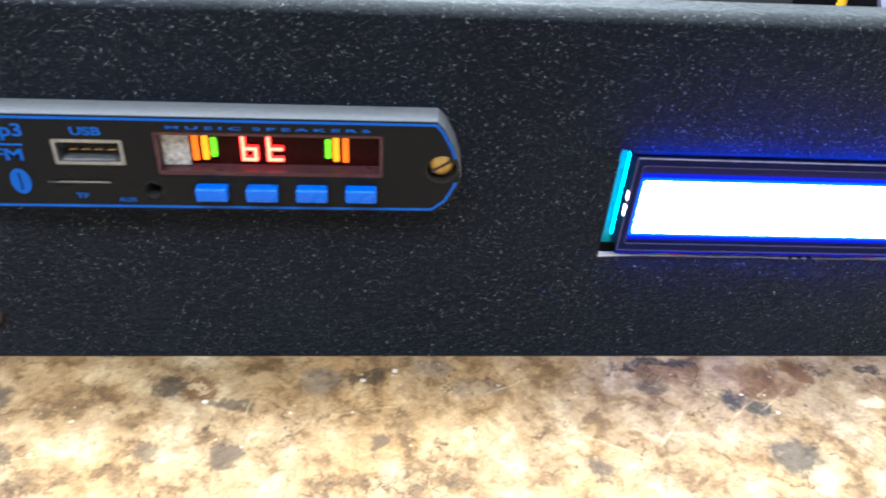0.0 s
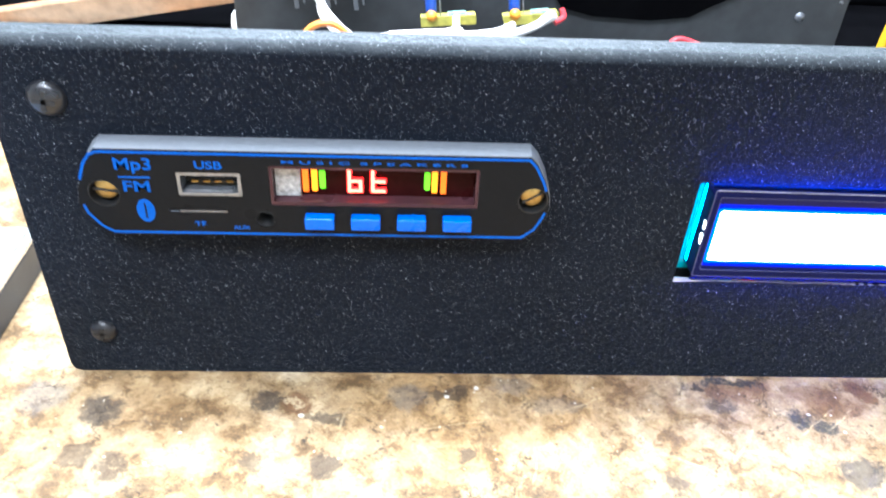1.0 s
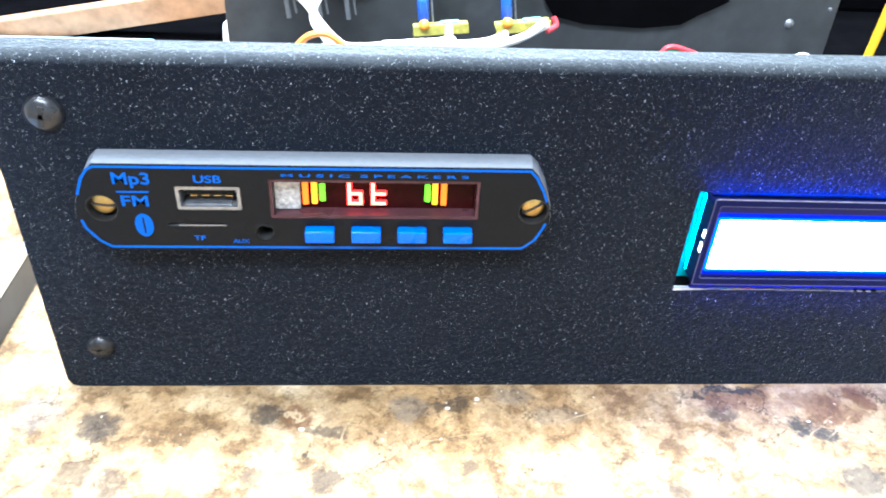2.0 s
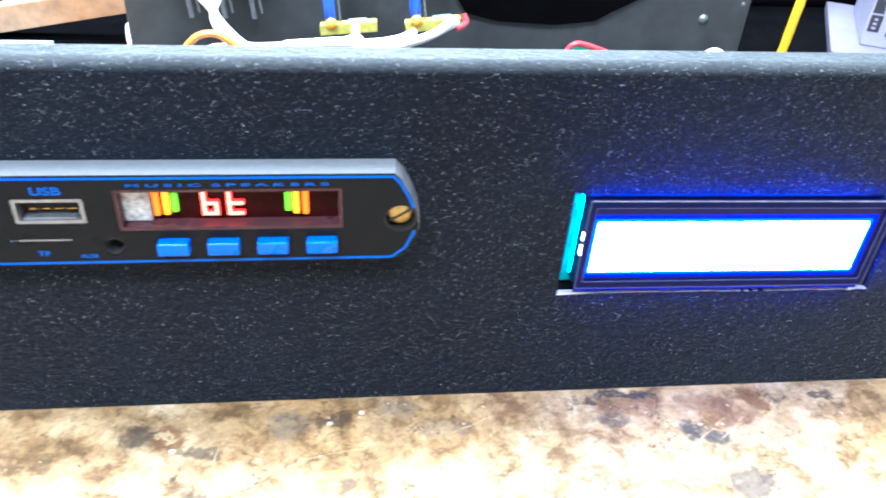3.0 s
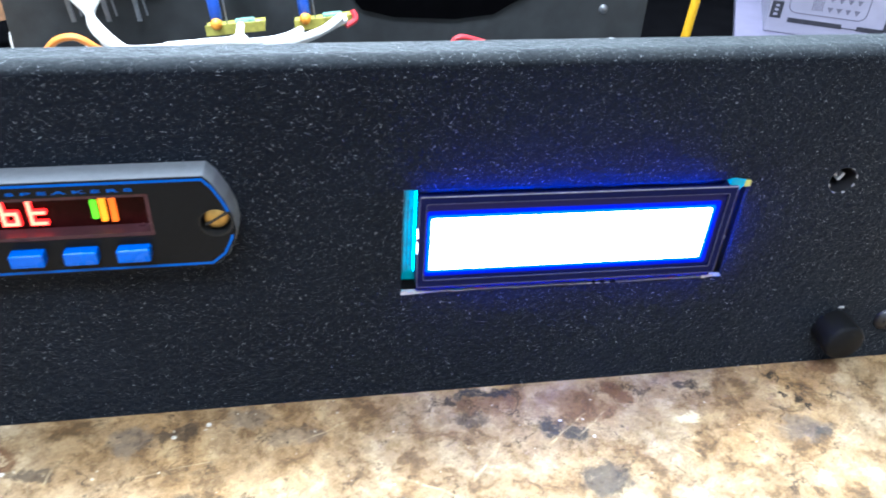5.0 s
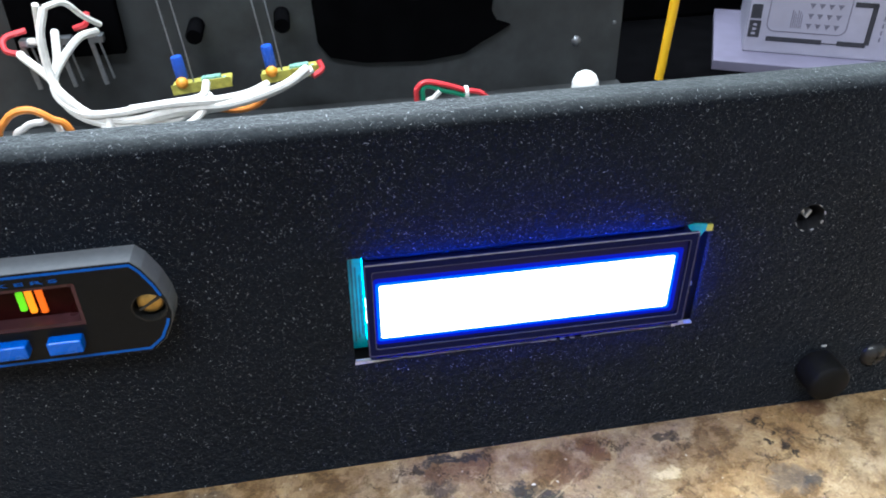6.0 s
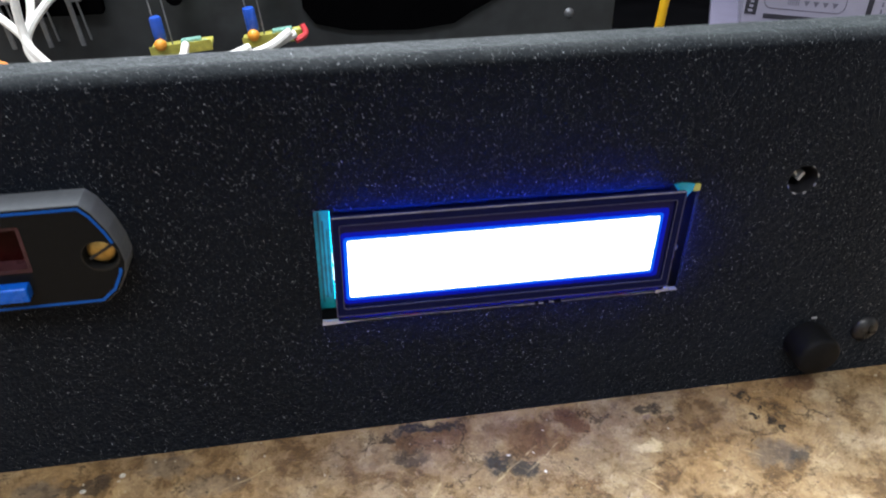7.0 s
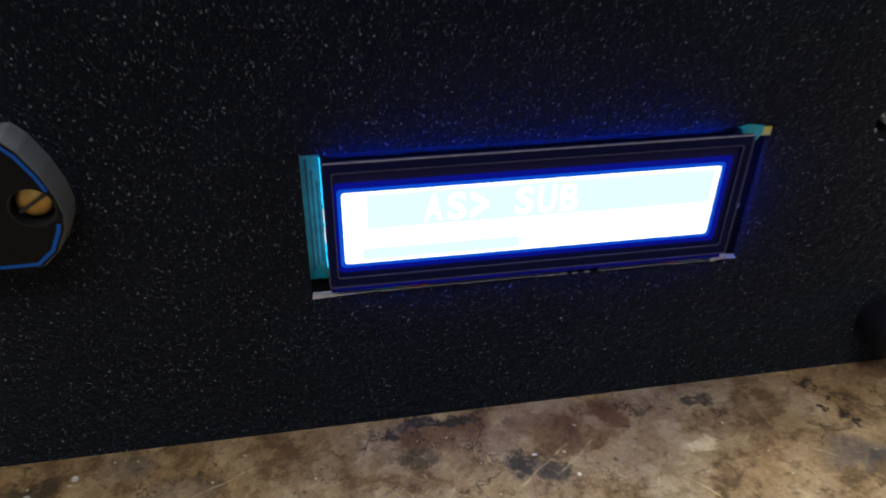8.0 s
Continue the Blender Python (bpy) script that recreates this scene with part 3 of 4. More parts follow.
body = part("faceplate", plate(inset, holes, FY, FY + 0.3), PLASTIC, player, "satin black printed faceplate")
part("mounting_plate", plate(ol, [], -0.9, -0.01), HOLE_BLACK, player)


def line_strip(pts, w, y, depth, mat, label):
    """A printed line of the width w along the points (x, z), mitred at its corners."""
    ps = [Vector(p) for p in pts]
    left, right = [], []
    for i, p in enumerate(ps):
        a = (p - ps[i - 1]).normalized() if i else (ps[1] - p).normalized()
        b = (ps[i + 1] - p).normalized() if i < len(ps) - 1 else a
        side = Vector((-a.y - b.y, a.x + b.x)).normalized()
        side *= (w / 2) / max(0.4, side.dot(Vector((-a.y, a.x))))
        left.append(p + side)
        right.append(p - side)
    return part("printed_line", plate([tuple(v) for v in left + right[::-1]], [], y - depth, y), mat, body, label)


line_strip([(-138.9, 60.6), (-137.4, 64.5), (-135.9, 66.6), (-134.4, 67.3), (-45.5, 67.3), (-44.0, 65.6), (-42.2, 62.2), (-41.3, 59.8)], 0.55, FY, 0.06, BLUE_INK, "blue printed border line")
line_strip([(-41.0, 54.3), (-41.4, 53), (-43.0, 49.8), (-45.6, 47.6), (-134.2, 47.6), (-136.5, 49.2), (-138.8, 52.4), (-139.3, 54.4)], 0.55, FY, 0.06, BLUE_INK, "blue printed border line")
for word, dims in (("Mp3", (-131.3, -123.8, 62.3, 66.0)), ("FM", (-130.3, -124.8, 57.9, 60.5)), ("USB", (-115.0, -109.4, 63.7, 65.5)),
                   ("TF", (-116.7, -114.3, 49.4, 50.6)), ("AUX", (-108.6, -105.0, 48.7, 49.7)), ("M U S I C  S P E A K E R S", (-97.2, -58.4, 65.35, 66.05))):
    part("lettering", lettering(word, *dims, FY, 0.06), BLUE_INK, body, "blue printed lettering")
part("printed_line", box(-130.9, -124.4, FY - 0.06, FY, 61.2, 61.6), BLUE_INK, body)
part("emblem", plate(ring(-126.6, 53.2, 1.9, 28, 2.9), [], FY - 0.06, FY), BLUE_INK, body, "plain blue oval emblem")
part("emblem_line", moved(box(-0.2, 0.2, FY - 0.1, FY, -1.9, 1.9), Matrix.Translation((-126.6, 0, 53.2))), PLASTIC, body)
for sx, turn in ((-134.6, 8), (-43.9, -32)):
    part("hole_lining", plate(ring(sx, 57.25, 3.28, 28), [ring(sx, 57.25, 3.1, 28)], FY + 0.05, -0.9), HOLE_BLACK, player)
    s = part("brass_screw", lathe([(0, -4.6), (1.6, -4.5), (2.4, -4.1), (2.6, -3.6), (2.6, -1), (0, -1)], (sx, 0, 57.6)), BRASS, player, "slotted brass screw", True)
    # Near-black bar paints the shade of the slot on the head.
    part("slot", moved(box(-2.5, 2.5, -4.68, -4.2, -0.28, 0.28), Matrix.Translation((sx, 0, 57.6)) @ pose(0, 0, 0, 0, turn, 0)), HOLE_BLACK, s)
# USB socket
usb = part("usb_socket", plate(rounded(-119.1, -105.9, 57.1, 62.7, 0.3, 2), [rounded(-118.4, -106.6, 57.8, 62.0, 0.3, 2)], FY + 0.1, -1), STEEL, player, "steel USB socket shell")
part("usb_tongue", box(-117.6, -107.4, FY + 1.2, -1, 60.3, 61.3, 0.2), PLASTIC, usb, "black plastic tongue")
for i in range(4):
    part("usb_contact", box(-116.4 + i * 2.4, -115.0 + i * 2.4, FY + 1.3, -1.2, 59.75, 60.0), BRASS, usb)
part("usb_spring", box(-117.5, -108, FY + 0.6, -1, 57.85, 58.2, 0.1), STEEL, usb)
part("card_slot_edge", box(-119.5, -109.6, FY + 0.15, FY + 1.6, 52.9, 53.25), STEEL, player, "thin bright card slot edge")
part("audio_jack", lathe([(2.1, FY + 0.3), (1.85, FY + 0.1), (1.65, FY + 0.6), (1.65, -1.2), (0, -1.2)], (-101.5, 0, 51.4), n=20), HOLE_BLACK, player, "small black audio jack", True)
# display window
disp = part("display_back", box(-99.9, -55.9, -2.2, -1.2, 55.1, 64.6), WINDOW_BACK, player, "dark display face")
win_in = [(-99.3, 55.9), (-56.5, 55.9), (-56.5, 64.0), (-99.3, 64.0)]
part("display_frame", plate(rounded(-99.95, -55.85, 55.05, 64.65, 0.3, 2), [win_in], FY + 0.15, -2.2), RED_PLASTIC, disp, "reddish clear plastic frame")
part("display_board", box(-99.2, -93.8, -3.2, -2.2, 56.0, 63.9, 0.2), FOIL, disp, "grey solder board beside the digits")
for i in range(4):
    bx = -92.9 + 9.87 * i
    b = part("button", box(bx, bx + 6.3, FY - 2.4, -1.2, 50.3, 53.2, 0.35), BLUE_BUTTON, player, "glossy blue button")
    for k in range(3):
        part("button_mark", box(bx + 1.5 + k * 1.2, bx + 2.3 + k * 1.2, FY - 2.43, FY - 2.35, 50.9, 51.1), BLUE_INK, b)


def digit(x, segments):
    """Seven-segment figure 3.4 mm wide and 5.9 mm high."""
    w, h, s, z = 3.5, 5.9, 1.1, 57.0
    spans = {"a": (0, w, h - s, h), "d": (0, w, 0, s), "g": (0, w, h / 2 - s / 2, h / 2 + s / 2), "f": (0, s, h / 2, h), "b": (w - s, w, h / 2, h), "e": (0, s, 0, h / 2), "c": (w - s, w, 0, h / 2)}
    for k in segments:
        a, b, c, d = spans[k]
        seg = part("led_segment", box(x + a, x + b, -3.1, -2.2, z + c, z + d, 0.25), RED_LED, disp, "glowing red segment")
        # Pale core leaves a red margin that paints the lens glow.
        g = 0.2
        part("led_core", box(x + a + g, x + b - g, -3.14, -3.0, z + c + g, z + d - g, 0.05), RED_CORE, disp, "hot bright middle of the segment")


digit(-84.0, "cdefg")
digit(-79.0, "defg")
for bx, mat, hz in ((-93.4, ORANGE_LED, 6.0), (-91.5, YELLOW_LED, 5.6), (-89.8, GREEN_LED, 4.2), (-67.4, GREEN_LED, 4.2), (-65.8, YELLOW_LED, 5.6), (-63.9, ORANGE_LED, 6.0)):
    part("led_bar", box(bx, bx + 1.25, -3.1, -2.2, 60.0 - hz / 2, 60.0 + hz / 2, 0.3), mat, disp, "level bar")

# ---- display module ----
lcd = thing("lcd_module", (33, 0, 33), "blue backlit character display in a black bezel on a teal board", "display")
T = TILT_LCD
part("circuit_board", moved(box(-9.5, 70.4, 4.2, 5.7, 32.0, 62.5, 0.1), T), TEAL_BOARD, lcd, "teal circuit board behind the opening")
# Black backing added so the gap round the bezel stays dark.
part("dark_backing", moved(box(-11, 78, 5.9, 6.3, 24, 64), T), HOLE_BLACK, lcd, "black sheet added behind the board to darken the gap")
for k in range(3):
    part("copper_track", moved(box(-5.4 + k * 0.8, -5.0 + k * 0.8, 4.14, 4.2, 34 + k, 56 - 2 * k), T), TEAL_TRACK, lcd, "dark teal copper track")
INNER = rounded(-1.3, 67.3, 36.4, 56.5, 0.5, 2)
# The upper lip is shaped to hide the added strip behind it.
shell = merge(plate(rounded(-2.9, 69.0, 34.4, 58.5, 0.5, 2), [INNER], -2.2, -1.85), plate(rounded(-2.9, 69.0, 34.4, 57.0, 0.4, 2), [INNER], -1.85, 4.1))
bez = part("bezel", moved(shell, T), BEZEL, lcd, "glossy black bezel with a projecting upper lip")
part("bezel_rim", moved(plate(rounded(-2.92, 69.02, 34.38, 58.52, 0.5, 2), [rounded(-2.62, 68.72, 34.68, 58.22, 0.4, 2)], -2.26, -2.0), T), BEZEL_RIM, bez, "pale bezel rim")
# Pale bar paints the highlight on the bezel's upper edge.
part("bezel_rim", moved(box(-2.6, 68.8, -2.3, -2.18, 58.2, 58.48, 0.04), T), RIM_HIGHLIGHT, bez, "highlight painted along the upper edge")
part("bezel_rim", moved(plate(rounded(-1.45, 67.45, 36.25, 56.65, 0.5, 2), [rounded(-1.25, 67.25, 36.45, 56.45, 0.5, 2)], -2.24, -2.0), T), BEZEL_RIM, bez, "pale inner rim")
part("glass", moved(box(-1.5, 67.5, -1.3, 0.5, 36.2, 56.7), T), LCD_GLASS, lcd, "dark blue display glass with bloom put in as a glow")
part("glowing_border", moved(plate(rounded(-1.2, 66.4, 37.0, 54.3, 0.8, 3), [], -1.34, -1.3), T), LCD_EDGE_DIM, lcd, "faint blue bloom painted round the lit field")
part("glowing_border", moved(plate(rounded(-0.7, 65.3, 38.0, 53.15, 0.7, 3), [], -1.38, -1.34), T), LCD_EDGE, lcd, "blue glowing border")
field = part("lit_field", moved(plate(rounded(0.0, 64.6, 38.7, 52.45, 0.5, 3), [], -1.46, -1.38), T), LCD_WHITE, lcd, "over-bright backlit field")
part("lit_strip", moved(plate(rounded(3, 30, 39.3, 41.6, 0.4, 2), [], -1.5, -1.46), T), LCD_ROW, field, "pale cyan strip of the lower row")
part("lit_strip", moved(plate(rounded(4, 63.6, 45.4, 51.9, 0.4, 2), [], -1.5, -1.46), T), LCD_ROW, field, "pale cyan strip behind the characters")
for k, ch in enumerate("AS> SUB"):
    if ch != " ":
        part("character", moved(lettering(ch, 13.4 + k * 3.85, 16.4 + k * 3.85, 46.0, 51.2, -1.5, 0.04), T), LCD_WHITE, field, "bright display character")
# Top, lower and right strips are added for the halo round the display.
for dims, mat in (((-2.4, 66.0, -1.45, -0.85, 57.0, 57.05), LCD_HALO_TOP), ((-2.4, 68.5, -2.18, -1.7, 34.34, 34.4), LCD_HALO), ((-2.96, -2.9, 2.7, 3.5, 35.4, 56.6), LCD_LEAK_SIDE), ((69.0, 69.06, -2.15, -1.2, 34.9, 54.5), LCD_HALO_RIGHT)):
    part("glow_strip", moved(box(*dims), T), mat, lcd, "thin glowing blue strip added along the bezel edge")
# Black strip added to put shade over the top of the board.
part("dark_cover", moved(box(-2.4, 67.4, 1.5, 4.15, 57.1, 62.4, 0.1), T), HOLE_BLACK, lcd, "black strip added to darken the top of the board")
# Added fin keeps the lower strip's light off the cut edge.
part("light_shield", moved(box(-2.6, 68.8, -1.05, -0.9, 32.7, 34.42), T), BEZEL, lcd, "thin black fin added to shield the cut edge from the strip")
for z0, z1 in ((43.6, 46.2), (47.6, 49.6)):
    part("light_slot", moved(box(-3.0, -2.9, -1.9, -0.9, z0, z1, 0.03), T), LCD_WHITE, lcd, "bright slot in the bezel side")
for k in range(4):
    part("solder_pin", moved(box(36.2 + k * 2.3, 37.3 + k * 2.3, -0.3, 0.3, 31.3, 31.6, 0.1), T), BARE_METAL, lcd, "bare pin in the gap")
part("corner_tab", moved(plate([(66.9, 58.9), (68.6, 59.3), (71.4, 58.9), (71.2, 57.4), (70.0, 55.8), (68.9, 56.4), (67.9, 57.6)], [], -0.35, 0.6), T), TEAL_BOARD, lcd, "teal corner of the board")
part("corner_pad", moved(box(71.3, 72.9, -0.25, 0.7, 57.0, 58.6, 0.15), T), BOARD_YELLOW, lcd, "yellow-green corner pad")
# Small coloured tubes paint the reflections of wires in the cut edge.
for x0, x1, mat in ((5.5, 8.5, TEAL_BOARD), (8.6, 11.2, BOARD_YELLOW), (11.3, 14.2, WIRE_RED), (58.5, 61.0, WIRE_RED), (61.2, 66.0, PART_TEAL)):
    part("edge_reflection", moved(tube([(x0, 0.5, 31.8), ((x0 + x1) / 2, 0.4, 31.9), (x1, 0.5, 31.8)], 0.38, 6, 2), T), mat, lcd, "coloured bit that stands for a reflection in the cut edge")
part("bent_tab", moved(plate([(-6.0, 31.0), (-2.0, 31.2), (3.5, 31.5), (-2.2, 31.7), (-5.8, 32.2)], [], -0.3, 0.3), T), BARE_METAL, front_panel, "bent bare metal burr")
for k in range(3):
    part("burr", moved(box(67.5 + k * 0.8, 68.6 + k, -0.5, 0.5, 31.2 + 0.3 * k, 32.2 + 0.2 * k, 0.25), T), BARE_METAL, front_panel, "bright metal burr")
part("solder_glint", moved(lathe([(0, -0.6), (0.6, -0.3), (0.7, 0.3), (0, 0.6)], (69.8, -0.4, 43.5), "z", 10), T), STEEL, lcd, "bright solder drop")
part("solder_glint", moved(lathe([(0, -0.9), (0.4, -0.3), (0.4, 0.3), (0, 0.9)], (69.7, -0.4, 41.2), "z", 10), T), STEEL, lcd, "bright solder drop")

# ---- inside the chassis ----


def filter_board(x, z, y, turn):
    ob = thing("filter_board", (x, y, z), "small yellow-green circuit board with a blue capacitor", "circuit board", "boards behind the sockets")
    m = Matrix.Translation((x, y, z)) @ pose(0, 0, 0, 0, turn, 0)
    part("board", moved(box(-12, 12, -1, 8, -2.2, -0.6, 0.2), m), BOARD_YELLOW, ob)
    part("board_face", moved(box(-12, 12, -1.3, -0.9, -3.2, 1.2, 0.2), m), BOARD_YELLOW, ob)
    part("blue_capacitor", moved(lathe([(0, 0), (2.1, 0.2), (2.4, 0.8), (2.4, 9.2), (2.1, 9.9), (0, 10)], (-7.2, 1.5, 2.0), "z", 20), m), CAP_BLUE, ob, "blue capacitor", True)
    part("orange_capacitor", moved(lathe([(0, -2.4), (1.4, -2.0), (2.4, -0.6), (2.4, 0.8), (1.4, 2.0), (0, 2.4)], (-7.2, -1.8, 1.8), "z", 18), m), CAP_ORANGE, ob, "orange disc capacitor", True)
    for k in range(5):
        part("solder_joint", moved(lathe([(0, 1.6), (0.8, 1.1), (1.2, 0)], (0.5 + k * 2.2, 1.5 + (k % 2) * 2, -0.6), "z", 12), m), PART_TEAL, ob, "pale green soldered component", True)
    part("component", moved(box(0, 8, 1, 4, -0.6, 1.6, 0.5), m), PART_TEAL, ob)
    for dx in (-8.2, -3.2):
        part("lead", tube([m @ Vector((dx, 1.5, 0)), m @ Vector((dx - 0.2, 3, 18)), m @ Vector((dx - 1.0, 6, 48))], 0.35, 6, 4), STEEL, ob, "bare wire lead")
    part("socket_body", moved(lathe([(0, -6), (3, -6), (3.4, -5), (3.4, 10), (0, 10)], (0.5, 15, 16), "y", 20), m), CASE_BLACK, ob, "black socket body", True)
    return ob


filter_board(-53, 27, 188, -5)
filter_board(-17, 29, 188, -6)

terminal = thing("speaker_terminal", (-105, 212, 33), "row of long bright solder lugs with wires attached", "terminal block")
part("terminal_body", box(-126, -84, 209, 215, 34, 60, 1), CASE_BLACK, terminal)
for lx in (-121, -107, -94.5):
    part("solder_lug", moved(box(-1.0, 1.0, -0.4, 0.4, -10, 10, 0.2), Matrix.Translation((lx, 205, 33)) @ pose(0, 0, 0, 0, -6, 0)), STEEL, terminal, "long bright solder lug")
    part("solder_lug", moved(box(-0.4, 0.4, -0.4, 0.4, -9, 9, 0.15), Matrix.Translation((lx + 3, 206, 34)) @ pose(0, 0, 0, 0, -8, 0)), STEEL, terminal, "long bright solder lug")
    part("lug_bar", box(lx - 2, lx + 4, 204.4, 209, 41, 44, 0.3), STEEL, terminal)

loom = thing("white_wire_loom", (-60, 170, 2), "thick bundle of white wires with ties", "wires")
strands = [
    ([(-104, 185, 62), (-107, 182, 52), (-107, 180, 38), (-104, 176, 29), (-93, 170, 21), (-78, 165, 20), (-60, 165, 23), (-40, 166, 23), (-20, 170, 27), (-10, 178, 31)], 1.7),
    ([(-122, 200, 40), (-118, 190, 42), (-108, 182, 35), (-105, 178, 26), (-95, 171, 19), (-80, 166, 18), (-62, 166, 21), (-44, 168, 21), (-24, 172, 24), (-8, 180, 29)], 1.6),
    ([(-92, 204, 46), (-98, 195, 46), (-106, 184, 37), (-106, 178, 27), (-97, 171, 22), (-84, 166, 23), (-66, 166, 25), (-52, 170, 25), (-50, 180, 27)], 1.6),
    ([(-108, 204, 47), (-106, 190, 40), (-107, 182, 32), (-101, 174, 22), (-88, 168, 18), (-70, 167, 17), (-56, 168, 20), (-48, 174, 24)], 1.6),
    ([(-118, 203, 44), (-112, 196, 47), (-108, 190, 62)], 1.3),
    ([(-104, 185, 62), (-98, 190, 62), (-94, 196, 55), (-90, 203, 49)], 1.2),
    ([(-78, 166, 24), (-60, 164, 26), (-46, 166, 25), (-34, 170, 25), (-26, 176, 26)], 1.6),
    ([(-90, 168, 17), (-72, 162, 16), (-58, 160, 18), (-50, 166, 22)], 1.5),
    ([(-86, 168, 22), (-88, 160, 10), (-92, 150, 3.0)], 1.6),
]
for pts, r in strands:
    pts = [(x, y, z + 3.0 * min(1, max(0, (36 - z) / 6)) * (z > 4)) for x, y, z in pts]
    part("white_wire", tube(pts, r), WIRE_WHITE, loom, "white insulated wire", True)
part("cable_tie", lathe([(3.2, -0.8), (3.9, -0.8), (3.9, 0.8), (3.2, 0.8)], (-51, 168, 25.5), "x", 18), WHITE_PLASTIC, loom, "pale cable tie")
for pts in ([(-122, 200, 40), (-127, 200, 42), (-127, 203, 46), (-119, 205, 48)], [(-100, 203, 48), (-95, 202, 50), (-94, 204, 54)], [(-8, 180, 29), (-4, 182, 31), (-5, 184, 34)]):
    part("red_wire", tube(pts, 1.2), WIRE_RED, loom, "red insulated wire", True)
part("orange_wire", tube([(-48, 172, 22), (-38, 172, 20.5), (-30, 174, 22), (-26, 180, 25)], 1.2), WIRE_ORANGE, loom, "orange insulated wire", True)

ring_wire = thing("orange_wire_loop", (-98, 120, 2), "orange and white wires looping up beside the front panel", "wires")
part("orange_wire", tube([(-112, 120, 2.8), (-110, 120, 36), (-105, 120, 46), (-98, 120, 48.5), (-92, 120, 45), (-87, 121, 38), (-85, 122, 3)], 1.2), WIRE_ORANGE, ring_wire, "orange insulated wire", True)
part("white_wire", tube([(-106, 121, 2.8), (-105, 121, 36), (-101, 121, 42), (-96, 121, 43.5), (-91, 122, 40), (-89, 122, 3)], 1.1), WIRE_WHITE, ring_wire, "white insulated wire", True)

pair = thing("red_and_green_wires", (40, 138, 2), "red and green wire pair with a white tie", "wires")
part("red_wire", tube([(30, 139, 2.8), (28.5, 138, 33), (29, 138, 37.5), (32, 138, 39.6), (38, 138, 38.3), (46, 138, 35.4), (56, 139, 30), (66, 140, 2.8)], 1.0), WIRE_RED, pair, "red insulated wire", True)
part("green_wire", tube([(34, 139, 2.8), (31, 138, 33), (31, 138, 37), (33, 138.5, 37.8), (38, 138.5, 35.8), (46, 138.5, 33), (54, 139, 26), (60, 140, 2.8)], 0.9), WIRE_GREEN, pair, "green insulated wire", True)
part("white_wire", tube([(37, 137, 36), (34.5, 137, 33.5), (32, 137, 30), (32, 137, 2.8)], 1.0), WIRE_WHITE, pair, "white insulated wire", True)
part("wire_tie", lathe([(1.9, -0.7), (2.5, -0.7), (2.5, 0.7), (1.9, 0.7)], (47, 138, 34.4), "x", 16), WHITE_PLASTIC, pair, "white wire tie")

dome = thing("plastic_standoff", (109.5, 182, 2), "white rounded plastic standoff on the chassis floor", "standoff")
part("cap_body", lathe([(0, 20.8), (2.5, 20.4), (4.6, 18.8), (5.8, 16), (6, 13), (6, 1.7), (0, 1.7)], (109.5, 182, 0), "z", 24), WHITE_PLASTIC, dome, smooth=True)

# ---- behind the chassis ----
rod = thing("yellow_tube", (158.6, 213, 0), "bright yellow plastic tube leaning upright behind the chassis", "tube")
part("tube_body", tube([(158.6, 213, 0.5), (159.0, 213, 6), (161.2, 213, 39), (165.4, 213, 100), (169.4, 213, 150)], 2.15, 14, 3), YELLOW_TUBE, rod, smooth=True)

FACE = Matrix.Translation((209, 228, 6)) @ pose(0, 0, 0, 0, 0, -26.5)
carton = thing("product_carton", (240, 240, 6), "lilac-white printed carton with black line pictures", "box")
part("carton_body", moved(box(0, 150, 0, 60, 0, 110, 0.6), FACE), CARTON, carton)
PRINT = FACE @ Matrix.Translation((0, 0, -6.5))
prints = [(1.0, 6.0, 23.5, 30.5, CARTON_INK), (1.0, 6.5, 14, 22.5, CARTON_INK), (10, 36, 12.6, 15.0, CARTON_INK), (36, 43, 13.0, 13.5, CARTON_INK), (43, 56, 12.6, 15.0, CARTON_INK), (55, 57.4, 14, 34, CARTON_INK), (47, 57, 32, 34.4, CARTON_INK)]
for u0, u1, z0, z1, mat in prints:
    part("printed_shape", moved(box(u0, u1, -0.12, 0, z0, z1), PRINT), mat, carton, "black printed shape")
part("printed_outline", moved(plate(rounded(9, 46, 17.5, 46, 4), [rounded(9.5, 45.5, 18, 45.5, 3.6)], -0.1, 0), PRINT), CARTON_GREY, carton, "grey printed outline")
for iu in range(4):
    for iz in range(3):
        part("printed_key", moved(plate([(27 + iu * 4.2, 22.5 + iz * 5), (29.8 + iu * 4.2, 22.5 + iz * 5), (28.4 + iu * 4.2, 19.8 + iz * 5)], [], -0.1, 0), PRINT), CARTON_GREY, carton, "grey printed key")
for k in range(6):
    part("printed_bar", moved(box(20 + k * 0.9, 20.4 + k * 0.9, -0.1, 0, 20, 29 - (k % 3)), PRINT), CARTON_GREY, carton, "small illegible print bar")
for k in range(5):
    part("printed_bar", moved(box(61, 61.8, -0.1, 0, 16 + k * 3.4, 18.2 + k * 3.4), PRINT), CARTON_GREY, carton, "small illegible print bar")
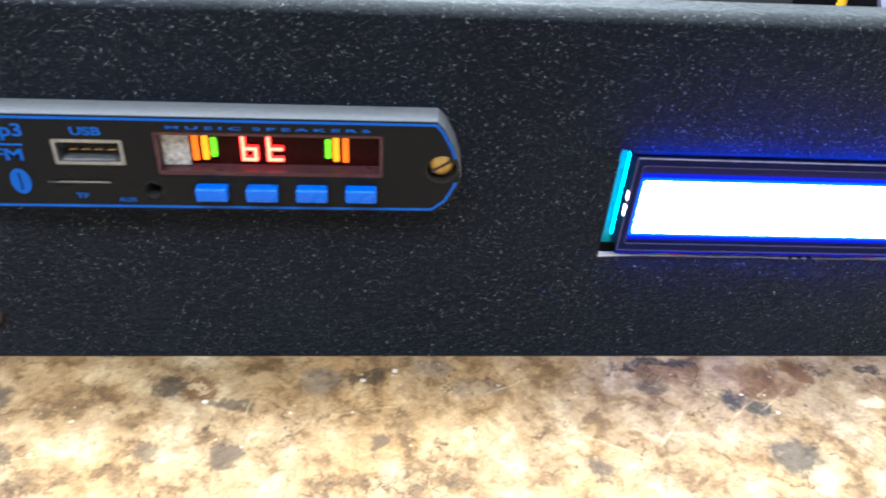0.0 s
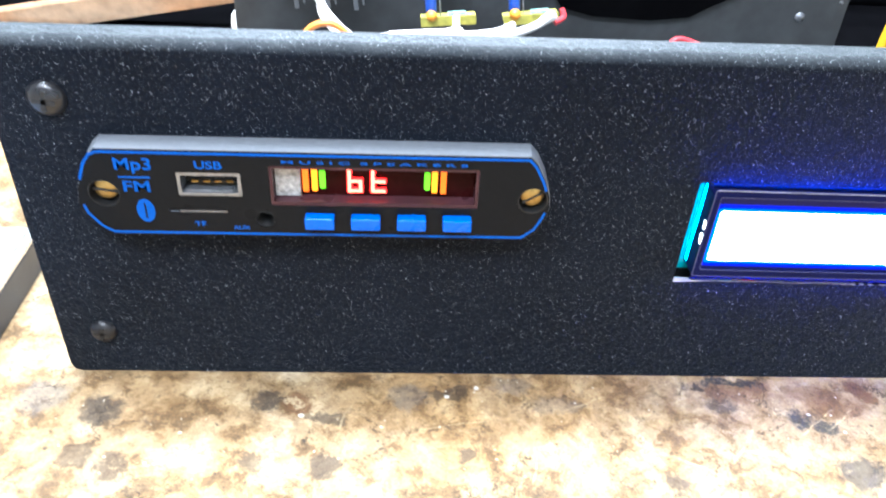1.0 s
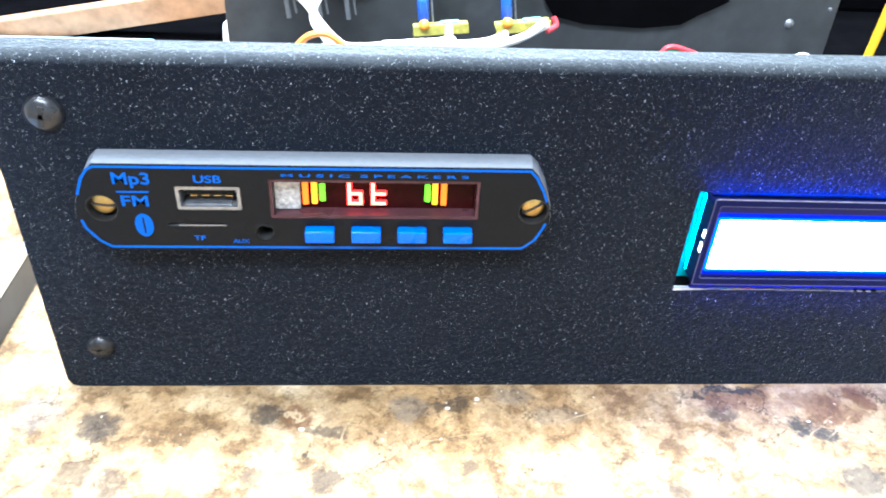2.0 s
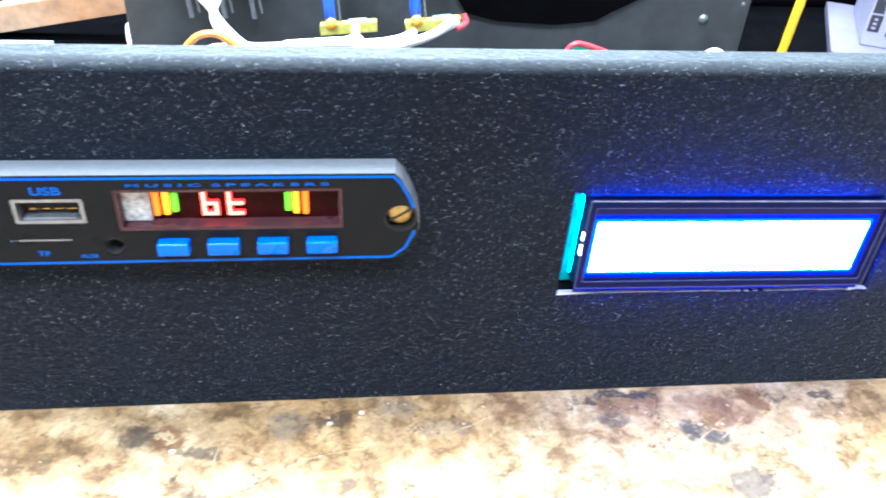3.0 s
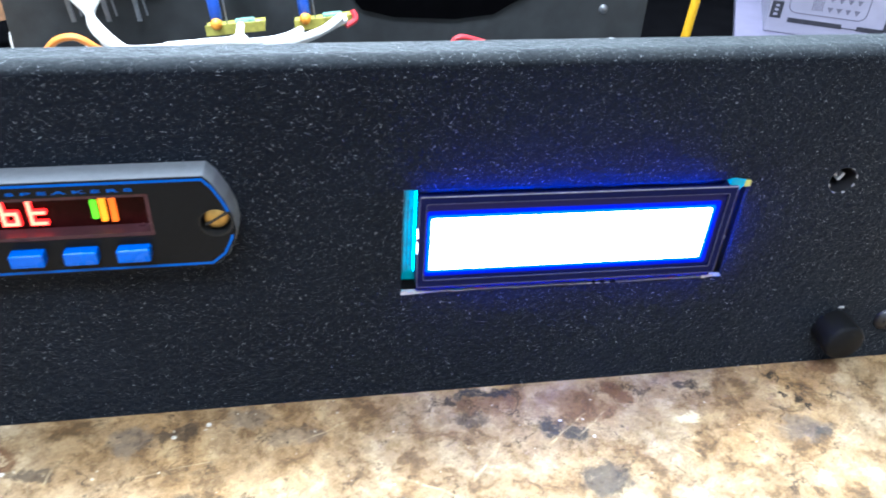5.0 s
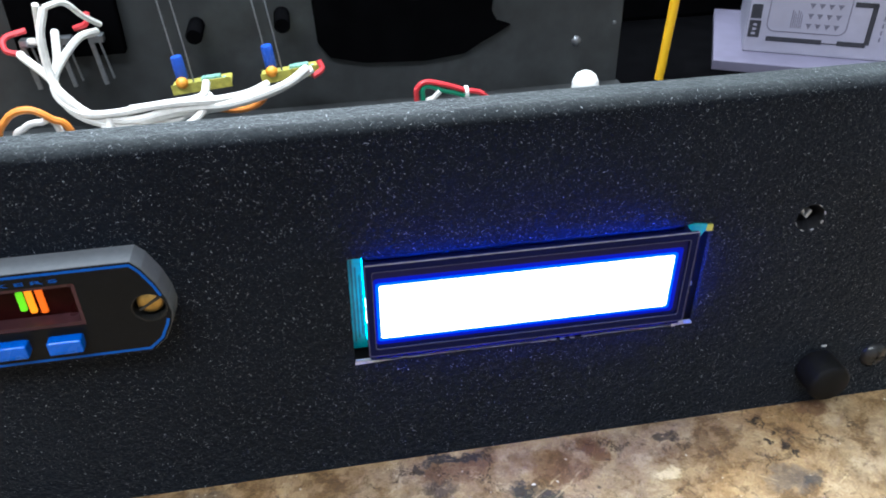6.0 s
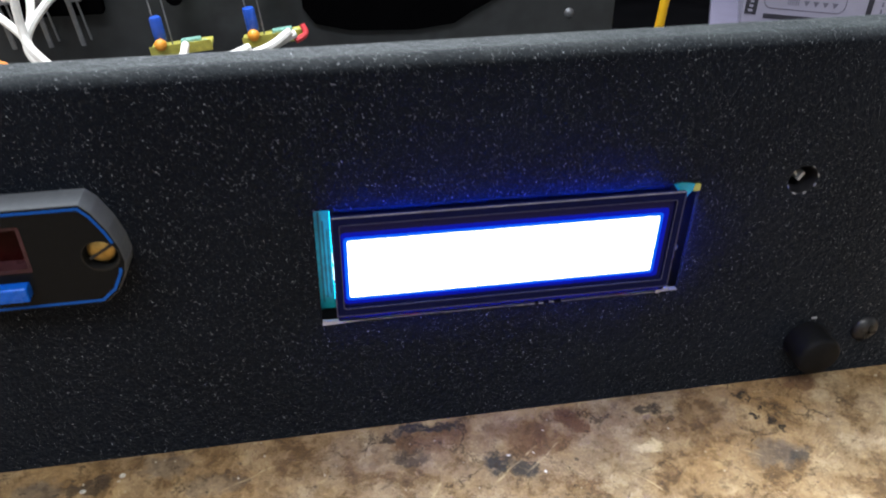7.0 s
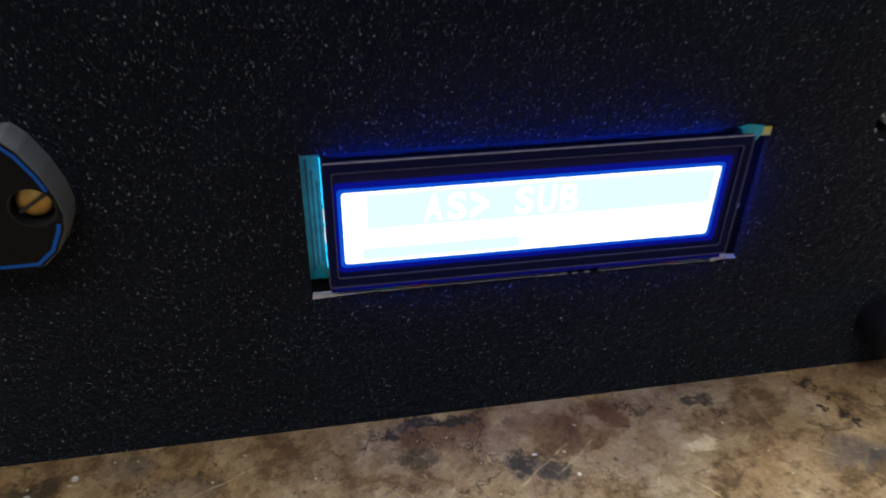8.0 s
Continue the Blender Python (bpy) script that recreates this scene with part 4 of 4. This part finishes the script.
for k in range(3):
    part("printed_bar", moved(box(2.6 + 0.2 * k, 4.6, -0.2, 0, 15.4 + k * 2.2, 16.6 + k * 2.2), PRINT), CARTON, carton, "small illegible print bar")
CARTON_DULL = varied("dull_lilac_carton", (0.13, 0.12, 0.175), 0.55, 0, 0.4, 120, 0.1)
slab = thing("flat_carton", (240, 225, 0), "flat lilac-white carton lying under the taller one", "box")
part("carton_body", moved(box(-14, 150, -17, 70, -5, -0.05, 0.4), FACE), CARTON_DULL, slab)

# Black sheet and block added to fill the area behind the chassis.
back_sheet = thing("black_sheet", (0, 240, 0), "flat black sheet added on the bench behind the chassis", "mat")
part("sheet_body", moved(plate([(-320, 232), (138.3, 232), (138.3, 120), (340, 120), (340, 300), (-320, 300)], [], -1.0, 0), pose(0, 0, 0, -90, 0, 0)), CASE_BLACK, back_sheet)
case = thing("black_case", (0, 300, 0), "plain black block added behind the chassis", "case")
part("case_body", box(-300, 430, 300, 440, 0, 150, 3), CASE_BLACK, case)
strip = thing("timber_offcut", (-200, 240, 0), "brown raw timber offcut resting aslant", "timber")
part("timber", moved(box(-40, 130, 0, 9, 0, 12, 0.6), Matrix.Translation((-232, 234, 0.5)) @ pose(0, 0, 0, 0, -10, 0)), PLANK, strip)
plug = thing("white_plug", (-149, 230, 0), "white rounded plastic plug on the bench", "plug")
part("plug_body", lathe([(0, 0), (7.5, 0), (7.5, 7), (7, 11), (5, 13.6), (0, 14)], (-147.5, 228, 0), "z", 24), WHITE_PLASTIC, plug, smooth=True)
card = thing("pale_blue_card", (-215, 225, 0), "pale blue plastic card lying on the bench", "card")
part("card_sheet", box(-262, -189, 214, 231, 0, 2.0, 0.5), PALE_BLUE, card)

slate = thing("flat_metal_case", (-240, -20, 0), "flat blue-grey metal case with a polished edge lying on the bench", "case")
part("case_side", box(-330, -178, -110, 46, 0, 10.8, 0.8), SLATE_DARK, slate, "dark grey case side")
part("case_edge", plate([(-330, 10.8), (-178, 10.8), (-178, 12), (-330, 12)], [], -110, 46), SILVER_EDGE, slate, "polished bright rim")
part("case_top", box(-328, -180.2, -108, 44, 11.6, 12.3, 0.3), SLATE, slate, "blue-grey top")
